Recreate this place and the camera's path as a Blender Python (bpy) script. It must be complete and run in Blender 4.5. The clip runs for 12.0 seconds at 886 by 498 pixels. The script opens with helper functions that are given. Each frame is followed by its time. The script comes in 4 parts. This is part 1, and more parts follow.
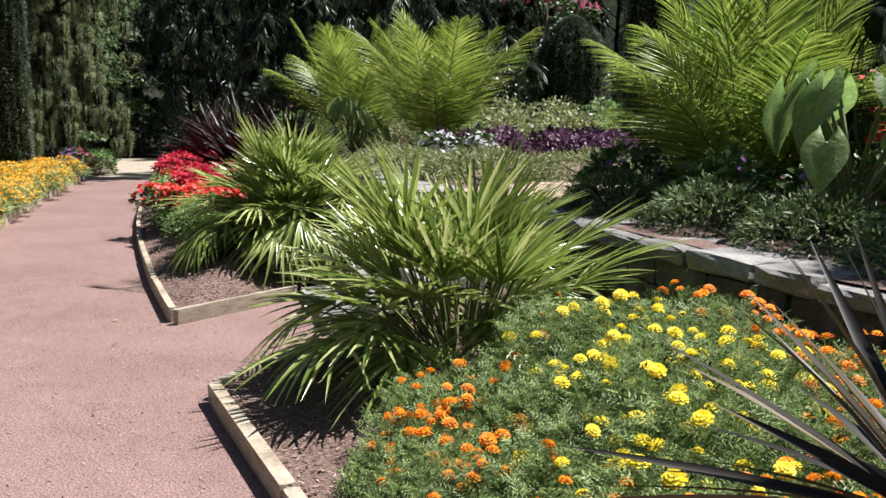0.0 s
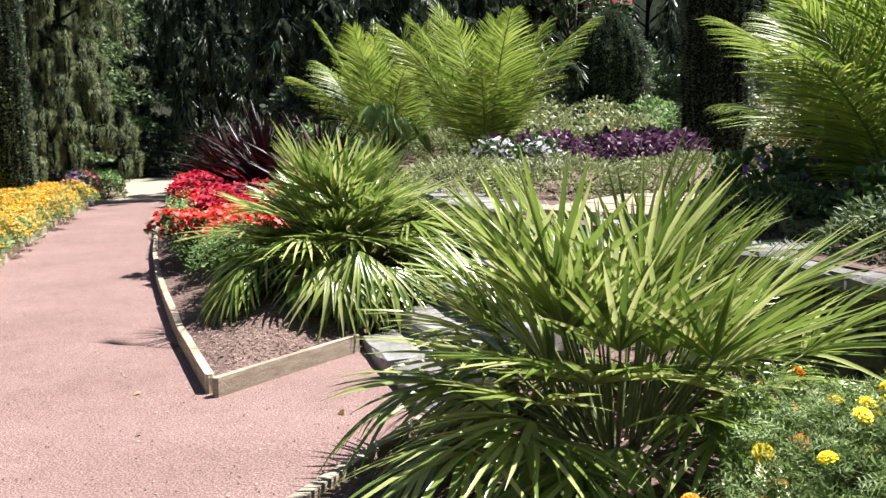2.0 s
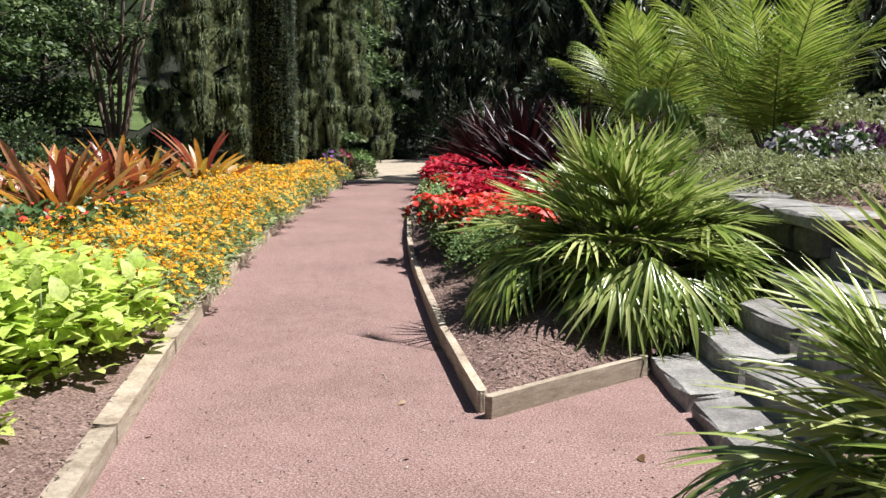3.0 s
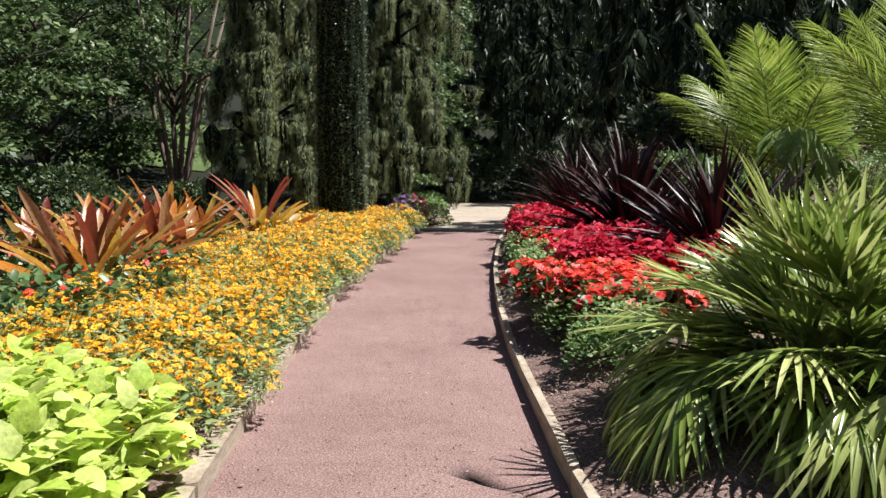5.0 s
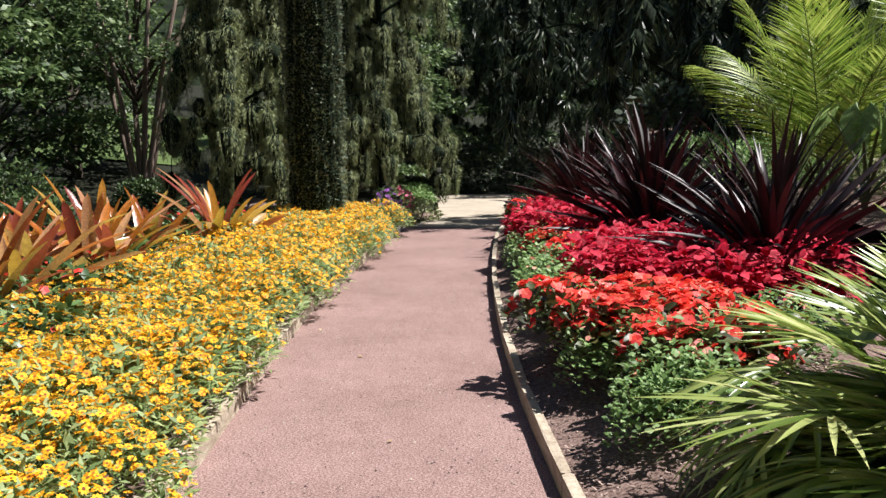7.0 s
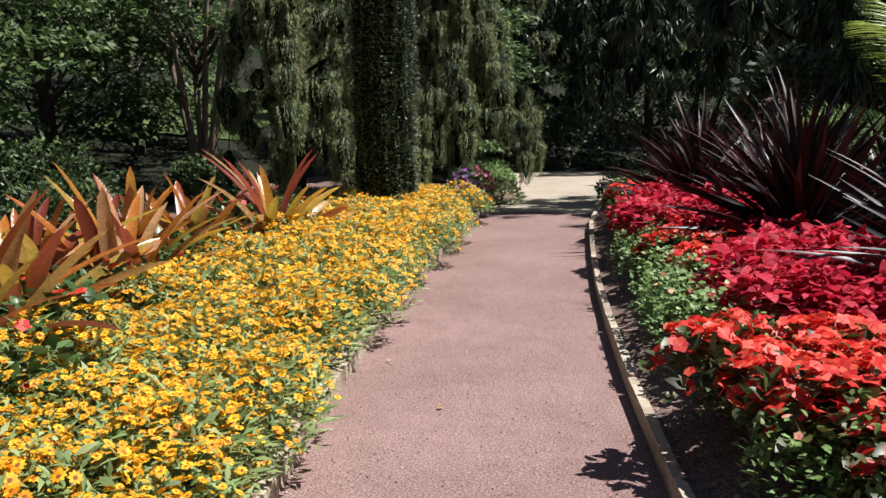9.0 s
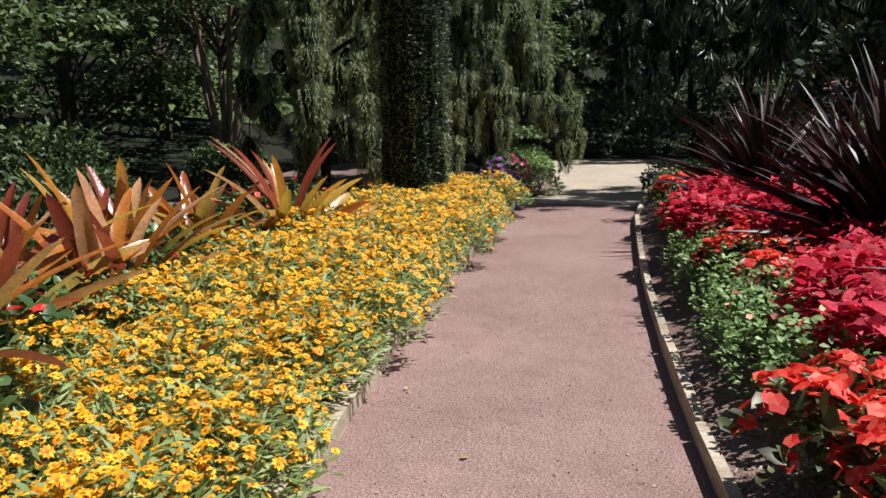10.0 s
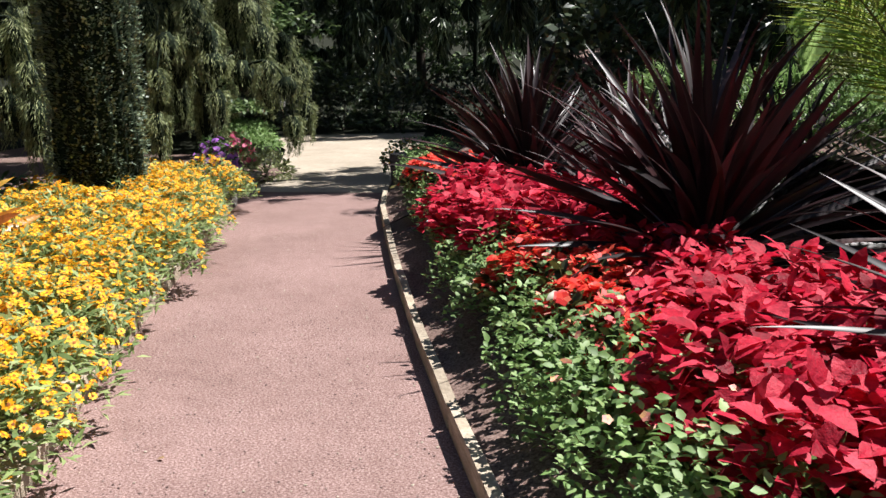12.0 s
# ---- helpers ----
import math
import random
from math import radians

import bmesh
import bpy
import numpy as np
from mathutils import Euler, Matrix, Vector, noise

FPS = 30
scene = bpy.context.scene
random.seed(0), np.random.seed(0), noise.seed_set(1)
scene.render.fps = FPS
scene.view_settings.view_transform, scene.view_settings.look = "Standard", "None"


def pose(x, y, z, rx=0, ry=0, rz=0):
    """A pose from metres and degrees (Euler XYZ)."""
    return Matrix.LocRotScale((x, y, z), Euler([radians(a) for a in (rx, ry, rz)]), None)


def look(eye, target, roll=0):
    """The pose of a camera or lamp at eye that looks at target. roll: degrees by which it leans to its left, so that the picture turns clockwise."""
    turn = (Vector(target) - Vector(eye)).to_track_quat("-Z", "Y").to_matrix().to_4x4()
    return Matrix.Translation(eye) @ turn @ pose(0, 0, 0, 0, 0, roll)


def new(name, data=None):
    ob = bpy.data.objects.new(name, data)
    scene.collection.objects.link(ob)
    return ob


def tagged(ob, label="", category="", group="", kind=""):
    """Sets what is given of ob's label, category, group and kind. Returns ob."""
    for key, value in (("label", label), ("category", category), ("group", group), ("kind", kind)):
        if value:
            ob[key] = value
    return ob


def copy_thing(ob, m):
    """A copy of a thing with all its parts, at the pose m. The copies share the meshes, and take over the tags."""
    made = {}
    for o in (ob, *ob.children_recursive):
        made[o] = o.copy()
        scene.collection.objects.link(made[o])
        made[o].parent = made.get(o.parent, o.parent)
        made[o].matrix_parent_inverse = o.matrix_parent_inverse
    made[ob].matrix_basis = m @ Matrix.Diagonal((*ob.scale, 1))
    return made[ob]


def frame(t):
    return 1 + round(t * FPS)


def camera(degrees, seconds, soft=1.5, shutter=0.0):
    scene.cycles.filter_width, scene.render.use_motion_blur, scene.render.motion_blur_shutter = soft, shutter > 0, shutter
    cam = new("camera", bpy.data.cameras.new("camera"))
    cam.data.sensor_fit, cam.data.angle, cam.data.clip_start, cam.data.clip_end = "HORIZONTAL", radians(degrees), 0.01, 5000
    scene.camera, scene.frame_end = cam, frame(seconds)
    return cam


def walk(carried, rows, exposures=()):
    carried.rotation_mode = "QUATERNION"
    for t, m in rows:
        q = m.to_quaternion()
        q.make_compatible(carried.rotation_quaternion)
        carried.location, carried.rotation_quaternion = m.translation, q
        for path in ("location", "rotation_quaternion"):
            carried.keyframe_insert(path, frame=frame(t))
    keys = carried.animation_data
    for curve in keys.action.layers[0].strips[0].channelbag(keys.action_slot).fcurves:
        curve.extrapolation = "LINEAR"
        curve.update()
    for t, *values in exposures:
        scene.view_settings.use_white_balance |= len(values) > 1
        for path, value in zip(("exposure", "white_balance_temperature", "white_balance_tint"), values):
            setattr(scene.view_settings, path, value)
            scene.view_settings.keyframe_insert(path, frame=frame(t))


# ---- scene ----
cam = camera(53.7, 12.0)
EXPOSURES = [(0, 0.8), (0.5, 1.0), (1.2, 1.2), (2.0, 1.2), (2.5, 1.02), (3.0, 0.78), (3.5, 0.66), (5.5, 0.76), (7.0, 0.82), (9.5, 0.5), (10.5, 0.44), (11.2, 0.5), (12, 0.85)]
PATH = [
    (0, (-0.573, 3.681, 1.385), (-0.698, 5.653, 1.08), 0.8),
    (0.5, (-0.686, 3.908, 1.376), (-0.634, 5.882, 1.063), -0.0),
    (1, (-0.822, 4.257, 1.371), (-0.904, 6.228, 1.046), -0.7),
    (1.5, (-1.011, 4.564, 1.374), (-0.979, 6.54, 1.068), -0.6),
    (2, (-1.172, 4.916, 1.363), (-1.316, 6.89, 1.075), -1.3),
    (2.5, (-1.433, 5.233, 1.35), (-1.827, 7.176, 1.081), 1.7),
    (3, (-1.627, 5.553, 1.343), (-2.276, 7.419, 1.032), 0.1),
    (3.5, (-1.827, 5.916, 1.383), (-2.668, 7.708, 1.097), 1.9),
    (3.7, (-1.937, 6.05, 1.382), (-2.79, 7.839, 1.114), 1.8),
    (5.3, (-2.481, 7.102, 1.392), (-3.257, 8.932, 1.176), -0.3),
    (5.5, (-2.538, 7.24, 1.387), (-3.318, 9.069, 1.179), -0.7),
    (6, (-2.665, 7.585, 1.389), (-3.569, 9.356, 1.173), -1.7),
    (6.5, (-2.843, 7.899, 1.382), (-3.555, 9.751, 1.135), -0.3),
    (7, (-2.993, 8.272, 1.373), (-3.76, 10.102, 1.124), -0.7),
    (7.2, (-3.08, 8.441, 1.375), (-3.91, 10.246, 1.148), -0.8),
    (8.8, (-3.63, 9.351, 1.427), (-4.56, 11.099, 1.142), -1.0),
    (9, (-3.698, 9.5, 1.425), (-4.608, 11.253, 1.113), -1.0),
    (9.5, (-3.852, 9.876, 1.432), (-4.832, 11.588, 1.102), -1.7),
    (10, (-4.026, 10.211, 1.42), (-5.005, 11.921, 1.075), -0.9),
    (10.5, (-4.149, 10.561, 1.389), (-4.959, 12.352, 1.021), -0.0),
    (11, (-4.314, 10.919, 1.391), (-5.04, 12.742, 1.004), -0.1),
    (11.5, (-4.506, 11.299, 1.404), (-5.033, 13.194, 1.042), -0.7),
    (12, (-4.627, 11.728, 1.4), (-5.044, 13.639, 0.983), -0.7),
]
walk(cam, [(t, look(eye, target, roll)) for t, eye, target, roll in PATH], [(t, stops, 6200, 11) for t, stops in EXPOSURES])

# ---- world and sun ----
SUN_ELEV, SUN_TO = radians(62), Vector((0.90, 0.44, 0)).normalized()
world = bpy.data.worlds.new("sky")
scene.world = world
world.use_nodes = True
sky = world.node_tree.nodes.new("ShaderNodeTexSky")
sky.sky_type, sky.sun_disc, sky.sun_elevation = "NISHITA", False, SUN_ELEV
sky.sun_rotation = math.atan2(SUN_TO.x, SUN_TO.y)
back = world.node_tree.nodes["Background"]
back.inputs["Strength"].default_value = 0.039
world.node_tree.links.new(sky.outputs[0], back.inputs["Color"])
sun = new("sun", bpy.data.lights.new("sun", "SUN"))
sun.data.energy, sun.data.angle, sun.data.color = 5.6, radians(0.5), (1.0, 0.95, 0.88)
sun.matrix_world = look(SUN_TO * math.cos(SUN_ELEV) * 40 + Vector((0, 0, 40 * math.sin(SUN_ELEV))), (0, 0, 0))

# ---- materials ----
rng = np.random.default_rng(7)


def nodes_of(name):
    m = bpy.data.materials.new(name)
    m.use_nodes = True
    nt = m.node_tree
    return m, nt, nt.nodes["Principled BSDF"], nt.nodes["Material Output"]


def ramp(nt, source, stops):
    r = nt.nodes.new("ShaderNodeValToRGB")
    while len(r.color_ramp.elements) < len(stops):
        r.color_ramp.elements.new(0.5)
    for e, (p, c) in zip(r.color_ramp.elements, stops):
        e.position, e.color = p, (*c, 1)
    nt.links.new(source, r.inputs[0])
    return r.outputs[0]


def mixed(nt, a, b, factor, blend="MIX"):
    n = nt.nodes.new("ShaderNodeMix")
    n.data_type, n.blend_type = "RGBA", blend
    for socket, value in ((n.inputs[0], factor), (n.inputs[6], a), (n.inputs[7], b)):
        if isinstance(value, bpy.types.NodeSocket):
            nt.links.new(value, socket)
        elif isinstance(value, (int, float)):
            socket.default_value = value
        else:
            socket.default_value = (*value, 1)
    return n.outputs[2]


def noise_out(nt, scale, detail=4.0, rough=0.6, stretch=None):
    tc = nt.nodes.new("ShaderNodeNewGeometry").outputs["Position"]
    if stretch:
        mp = nt.nodes.new("ShaderNodeMapping")
        mp.inputs["Scale"].default_value = stretch
        nt.links.new(tc, mp.inputs[0])
        tc = mp.outputs[0]
    n = nt.nodes.new("ShaderNodeTexNoise")
    n.inputs["Scale"].default_value, n.inputs["Detail"].default_value, n.inputs["Roughness"].default_value = scale, detail, rough
    nt.links.new(tc, n.inputs["Vector"])
    return n.outputs["Fac"]


def bump(nt, bsdf, height, strength, distance):
    b = nt.nodes.new("ShaderNodeBump")
    b.inputs["Strength"].default_value, b.inputs["Distance"].default_value = strength, distance
    nt.links.new(height, b.inputs["Height"])
    nt.links.new(b.outputs[0], bsdf.inputs["Normal"])


def leaf_mat(name, dark, mid, light, rough=0.45, through_light=0.3, spec=0.5, patch=6.0, crinkle=0.0, tip=None, stops=None):
    """A leaf or petal: colour varies leaf by leaf and in drifts, and some light passes through."""
    m, nt, p, out = nodes_of(name)
    isl = nt.nodes.new("ShaderNodeNewGeometry").outputs["Random Per Island"]
    add = nt.nodes.new("ShaderNodeMath")
    nt.links.new(isl, add.inputs[0])
    nt.links.new(nt.nodes.new("ShaderNodeObjectInfo").outputs["Random"], add.inputs[1])
    wrap = nt.nodes.new("ShaderNodeMath")
    wrap.operation = "FRACT"
    nt.links.new(add.outputs[0], wrap.inputs[0])
    c = ramp(nt, wrap.outputs[0], stops or [(0.0, dark), (0.5, mid), (1.0, light)])
    drift = ramp(nt, noise_out(nt, patch, 3), [(0.3, (0.72, 0.72, 0.72)), (0.7, (1.12, 1.12, 1.12))])
    c = mixed(nt, c, drift, 1.0, "MULTIPLY")
    if tip:
        sep = nt.nodes.new("ShaderNodeSeparateXYZ")
        nt.links.new(nt.nodes.new("ShaderNodeTexCoord").outputs["Object"], sep.inputs[0])
        up = ramp(nt, sep.outputs["Z"], [(0.05, tip[0]), (0.35, tip[1]), (0.75, tip[2])])
        c = mixed(nt, c, up, 0.22)
    if crinkle:
        rough_noise = noise_out(nt, 45, 3, 0.6)
        veins = ramp(nt, rough_noise, [(0.3, (0.72, 0.72, 0.72)), (0.7, (1.2, 1.2, 1.2))])
        c = mixed(nt, c, veins, 1.0, "MULTIPLY")
        bump(nt, p, rough_noise, crinkle, 0.012)
    nt.links.new(c, p.inputs["Base Color"])
    p.inputs["Roughness"].default_value, p.inputs["Specular IOR Level"].default_value = rough, spec
    t = nt.nodes.new("ShaderNodeBsdfTranslucent")
    nt.links.new(c, t.inputs["Color"])
    mx = nt.nodes.new("ShaderNodeMixShader")
    mx.inputs[0].default_value = through_light
    nt.links.new(p.outputs[0], mx.inputs[1])
    nt.links.new(t.outputs[0], mx.inputs[2])
    nt.links.new(mx.outputs[0], out.inputs["Surface"])
    return m


def ground_mat(name, colours, fine=60.0, coarse=1.5, relief=0.01, rough=0.95):
    m, nt, p, out = nodes_of(name)
    a, b = noise_out(nt, fine, 5, 0.75), noise_out(nt, coarse, 4)
    c = ramp(nt, a, [(0.35, colours[0]), (0.5, colours[1]), (0.67, colours[2])])
    d = ramp(nt, b, [(0.3, (0.86, 0.84, 0.83)), (0.7, (1.12, 1.12, 1.13))])
    c = mixed(nt, c, d, 1.0, "MULTIPLY")
    e = ramp(nt, noise_out(nt, coarse * 7, 6, 0.7), [(0.3, (0.88, 0.86, 0.85)), (0.5, (1.0, 1.0, 1.0)), (0.7, (1.07, 1.07, 1.07))])
    nt.links.new(mixed(nt, c, e, 1.0, "MULTIPLY"), p.inputs["Base Color"])
    p.inputs["Roughness"].default_value, p.inputs["Specular IOR Level"].default_value = rough, 0.2
    bump(nt, p, a, 0.15, relief)
    return m


def stone_mat(name, colours, scale=9.0, relief=0.02, stretch=None, rough=0.85):
    m, nt, p, out = nodes_of(name)
    a, b = noise_out(nt, scale, 6, 0.65, stretch), noise_out(nt, scale * 8, 4, 0.7, stretch)
    rnd = nt.nodes.new("ShaderNodeObjectInfo").outputs["Random"]
    c = ramp(nt, a, [(0.25, colours[0]), (0.5, colours[1]), (0.75, colours[2])])
    tone = ramp(nt, rnd, [(0.0, (0.78, 0.76, 0.74)), (1.0, (1.12, 1.1, 1.06))])
    c = mixed(nt, c, tone, 1.0, "MULTIPLY")
    speck = ramp(nt, b, [(0.35, (0.82, 0.82, 0.82)), (0.65, (1.08, 1.08, 1.08))])
    nt.links.new(mixed(nt, c, speck, 1.0, "MULTIPLY"), p.inputs["Base Color"])
    p.inputs["Roughness"].default_value = rough
    bump(nt, p, b, 0.7, relief)
    return m


M_PATH = ground_mat("path_grit", ((0.085, 0.046, 0.041), (0.215, 0.137, 0.123), (0.43, 0.32, 0.295)), 105, 1.0, 0.007)
M_SAND = ground_mat("pale_gravel", ((0.26, 0.22, 0.17), (0.36, 0.31, 0.245), (0.46, 0.41, 0.33)), 60, 1.5, 0.006)
M_MULCH = ground_mat("bark_mulch", ((0.045, 0.028, 0.023), (0.15, 0.10, 0.085), (0.30, 0.215, 0.185)), 70, 2.0, 0.025)
M_LAWN = ground_mat("lawn", ((0.045, 0.07, 0.02), (0.08, 0.12, 0.038), (0.12, 0.165, 0.06)), 40, 0.6, 0.02)
# Near-black: the shade under the trees is put into the ground colour.
M_FLOOR = ground_mat("shade_toned_floor", ((0.006, 0.007, 0.004), (0.014, 0.017, 0.009), (0.03, 0.03, 0.017)), 25, 1.0, 0.03)
M_TIMBER = stone_mat("weathered_timber", ((0.22, 0.17, 0.12), (0.39, 0.33, 0.255), (0.54, 0.48, 0.39)), 6, 0.006, (1.0, 1.0, 6.0))
# Grey lowered further to put the wall faces' shade into the colour.
M_STONE = stone_mat("grey_stone", ((0.035, 0.033, 0.03), (0.09, 0.085, 0.08), (0.19, 0.185, 0.18)), 5, 0.02)
M_CAP = stone_mat("pale_stone", ((0.12, 0.115, 0.11), (0.24, 0.235, 0.23), (0.42, 0.415, 0.40)), 5, 0.015)
M_PAVER = stone_mat("tan_paving", ((0.30, 0.23, 0.17), (0.42, 0.33, 0.25), (0.52, 0.43, 0.34)), 6, 0.01)
M_BARK = stone_mat("bark", ((0.03, 0.022, 0.016), (0.075, 0.055, 0.04), (0.14, 0.105, 0.08)), 10, 0.03, (1, 1, 0.25))
# Darker copy of the bark, with the leaning tree's shade put into the colour.
M_SHADEBARK = stone_mat("painted_shade_bark", ((0.005, 0.004, 0.004), (0.014, 0.011, 0.009), (0.035, 0.03, 0.024)), 9, 0.04, (1, 1, 0.25))
M_MYRTLEBARK = stone_mat("myrtle_bark", ((0.10, 0.07, 0.055), (0.20, 0.15, 0.12), (0.34, 0.27, 0.22)), 8, 0.01, (1, 1, 0.3))
M_FAN = leaf_mat("fan_palm_leaf", (0.10, 0.165, 0.028), (0.27, 0.36, 0.07), (0.60, 0.64, 0.26), 0.28, 0.36, 0.8, 3)
M_FANSTEM = leaf_mat("fan_palm_stalk", (0.10, 0.13, 0.04), (0.15, 0.18, 0.06), (0.2, 0.22, 0.08), 0.5, 0.1)
M_FEATHER = leaf_mat("feather_palm_leaf", (0.12, 0.20, 0.03), (0.25, 0.35, 0.05), (0.46, 0.53, 0.13), 0.4, 0.4, 0.5, 2)
M_ZLEAF = leaf_mat("zinnia_leaf", (0.12, 0.19, 0.06), (0.24, 0.33, 0.11), (0.42, 0.50, 0.22), 0.6, 0.33)
M_ZPETAL = leaf_mat("golden_petal", (0.80, 0.24, 0.004), (0.92, 0.46, 0.008), (0.95, 0.66, 0.05), 0.6, 0.28, 0.3, 3)
M_ZEYE = leaf_mat("flower_eye", (0.18, 0.05, 0.008), (0.30, 0.09, 0.01), (0.42, 0.14, 0.01), 0.8, 0.05)
M_MLEAF = leaf_mat("marigold_leaf", (0.10, 0.17, 0.05), (0.21, 0.31, 0.095), (0.38, 0.48, 0.19), 0.55, 0.32)
M_MYEL = leaf_mat("lemon_petal", (0.85, 0.60, 0.01), (0.92, 0.76, 0.03), (0.95, 0.85, 0.10), 0.6, 0.3, 0.3)
M_MORA = leaf_mat("orange_petal", (0.80, 0.15, 0.006), (0.90, 0.29, 0.008), (0.94, 0.46, 0.018), 0.6, 0.3, 0.3)
M_LIME = leaf_mat("lime_leaf", (0.44, 0.60, 0.08), (0.58, 0.72, 0.14), (0.70, 0.80, 0.26), 0.5, 0.42, 0.4, 6.0, 0.35)
M_COLEUS = leaf_mat("coleus_leaf", (0.27, 0.007, 0.024), (0.60, 0.02, 0.055), (0.76, 0.075, 0.12), 0.6, 0.38, 0.25, 6.0, 0.6)
M_IMP = leaf_mat("scarlet_petal", (0.62, 0.012, 0.012), (0.82, 0.045, 0.03), (0.90, 0.17, 0.10), 0.5, 0.3, 0.4)
M_IMPLEAF = leaf_mat("bronze_leaf", (0.03, 0.035, 0.015), (0.06, 0.08, 0.02), (0.12, 0.10, 0.03), 0.45, 0.2)
M_LANT = leaf_mat("lantana_leaf", (0.10, 0.18, 0.05), (0.20, 0.33, 0.10), (0.35, 0.49, 0.20), 0.55, 0.36)
M_PINK = leaf_mat("pink_floret", (0.75, 0.22, 0.18), (0.80, 0.35, 0.30), (0.85, 0.45, 0.2), 0.6, 0.2)
M_CORD = leaf_mat("cordyline_leaf", (0.007, 0.004, 0.005), (0.018, 0.008, 0.010), (0.05, 0.018, 0.02), 0.45, 0.06, 0.5)
M_BROM = leaf_mat("bromeliad_leaf", (0.17, 0.02, 0.03), (0.44, 0.14, 0.05), (0.26, 0.30, 0.06), 0.3, 0.4, 0.8, 7.0, 0.3,
                  ((0.14, 0.18, 0.04), (0.36, 0.17, 0.025), (0.42, 0.10, 0.07)),
                  [(0.0, (0.10, 0.012, 0.02)), (0.25, (0.30, 0.05, 0.03)), (0.5, (0.64, 0.24, 0.03)), (0.75, (0.46, 0.36, 0.05)), (1.0, (0.75, 0.42, 0.25))])
M_GREEN = leaf_mat("shrub_leaf", (0.03, 0.07, 0.02), (0.07, 0.13, 0.035), (0.13, 0.21, 0.07), 0.4, 0.2)
M_TRAIL = leaf_mat("trailing_leaf", (0.04, 0.075, 0.02), (0.09, 0.14, 0.042), (0.22, 0.29, 0.11), 0.6, 0.2)
M_GREY = leaf_mat("silver_leaf", (0.15, 0.185, 0.07), (0.26, 0.30, 0.12), (0.41, 0.44, 0.22), 0.6, 0.25)
M_PURPLE = leaf_mat("purple_leaf", (0.06, 0.025, 0.055), (0.13, 0.05, 0.11), (0.30, 0.17, 0.27), 0.5, 0.25)
M_VIOLET = leaf_mat("violet_petal", (0.30, 0.10, 0.50), (0.45, 0.15, 0.60), (0.60, 0.25, 0.65), 0.6, 0.25)
M_WHITE = leaf_mat("white_petal", (0.6, 0.58, 0.62), (0.75, 0.72, 0.76), (0.85, 0.82, 0.85), 0.6, 0.25)
M_EAR = leaf_mat("elephant_ear_leaf", (0.18, 0.30, 0.08), (0.28, 0.42, 0.13), (0.38, 0.52, 0.19), 0.5, 0.5, 0.4, 4.0, 0.5)
M_CYP = leaf_mat("cypress_leaf", (0.04, 0.065, 0.04), (0.125, 0.17, 0.105), (0.29, 0.35, 0.225), 0.4, 0.03, 0.6)
# Paints the shade deep in conifer crowns near-black, weeping trunks and limbs included.
M_CROWNSHADE = ground_mat("painted_crown_shade", ((0.003, 0.006, 0.003), (0.010, 0.018, 0.008), (0.03, 0.045, 0.02)), 30, 3.0, 0.04)
M_FLAX = leaf_mat("flax_leaf", (0.012, 0.010, 0.008), (0.03, 0.025, 0.018), (0.16, 0.12, 0.07), 0.5, 0.05, 0.4)
M_WEEP = leaf_mat("weeping_needles", (0.08, 0.105, 0.05), (0.22, 0.255, 0.11), (0.44, 0.48, 0.22), 0.55, 0.15, 0.3)
M_SHRUB = leaf_mat("shade_shrub_leaf", (0.016, 0.034, 0.011), (0.042, 0.075, 0.022), (0.12, 0.175, 0.06), 0.5, 0.2, 0.4)
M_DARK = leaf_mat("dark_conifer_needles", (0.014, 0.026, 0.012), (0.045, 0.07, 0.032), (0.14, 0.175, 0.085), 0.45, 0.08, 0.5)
M_BROAD = leaf_mat("tree_leaf", (0.03, 0.06, 0.02), (0.085, 0.14, 0.045), (0.21, 0.285, 0.11), 0.5, 0.28, 0.4)
M_MYRTLE = leaf_mat("crape_blossom", (0.70, 0.05, 0.16), (0.80, 0.10, 0.25), (0.85, 0.25, 0.38), 0.6, 0.25)
# Kept very dark so the sunlit backdrop reads as shade between the trees.
M_BACKDROP = ground_mat("shade_toned_backdrop", ((0.006, 0.010, 0.005), (0.015, 0.024, 0.010), (0.03, 0.045, 0.018)), 0.8, 0.2, 0.5)


# ---- mesh helpers ----
def mesh_of(name, verts, faces, mat, smooth=True):
    me = bpy.data.meshes.new(name)
    me.from_pydata([tuple(v) for v in verts], [], [tuple(int(i) for i in f) for f in faces])
    me.materials.append(mat)
    if smooth:
        me.shade_smooth()
    return me


def thing(name, at, label, category, group="", kind=""):
    ob = new(name)
    ob.empty_display_size = 0.1
    ob.location = at
    return tagged(ob, label, category, group, kind)


def part(name, me, parent, label="", kind=""):
    ob = new(name, me)
    ob.parent = parent
    return tagged(ob, label, kind=kind)


def unit(v):
    v = np.asarray(v, float)
    return v / np.maximum(np.linalg.norm(v, axis=-1, keepdims=True), 1e-9)


def frames_along(d, up=(0, 0, 1), spin=None):
    """Matrices whose columns are along, across and normal, for N directions."""
    d = unit(d)
    u = np.broadcast_to(np.asarray(up, float), d.shape)
    a = np.cross(u, d)
    bad = np.linalg.norm(a, axis=1) < 1e-3
    a[bad] = (1, 0, 0)
    a = unit(a)
    n = np.cross(d, a)
    if spin is not None:
        c, s = np.cos(spin)[:, None], np.sin(spin)[:, None]
        a, n = a * c + n * s, n * c - a * s
    return np.stack([d, a, n], axis=2)


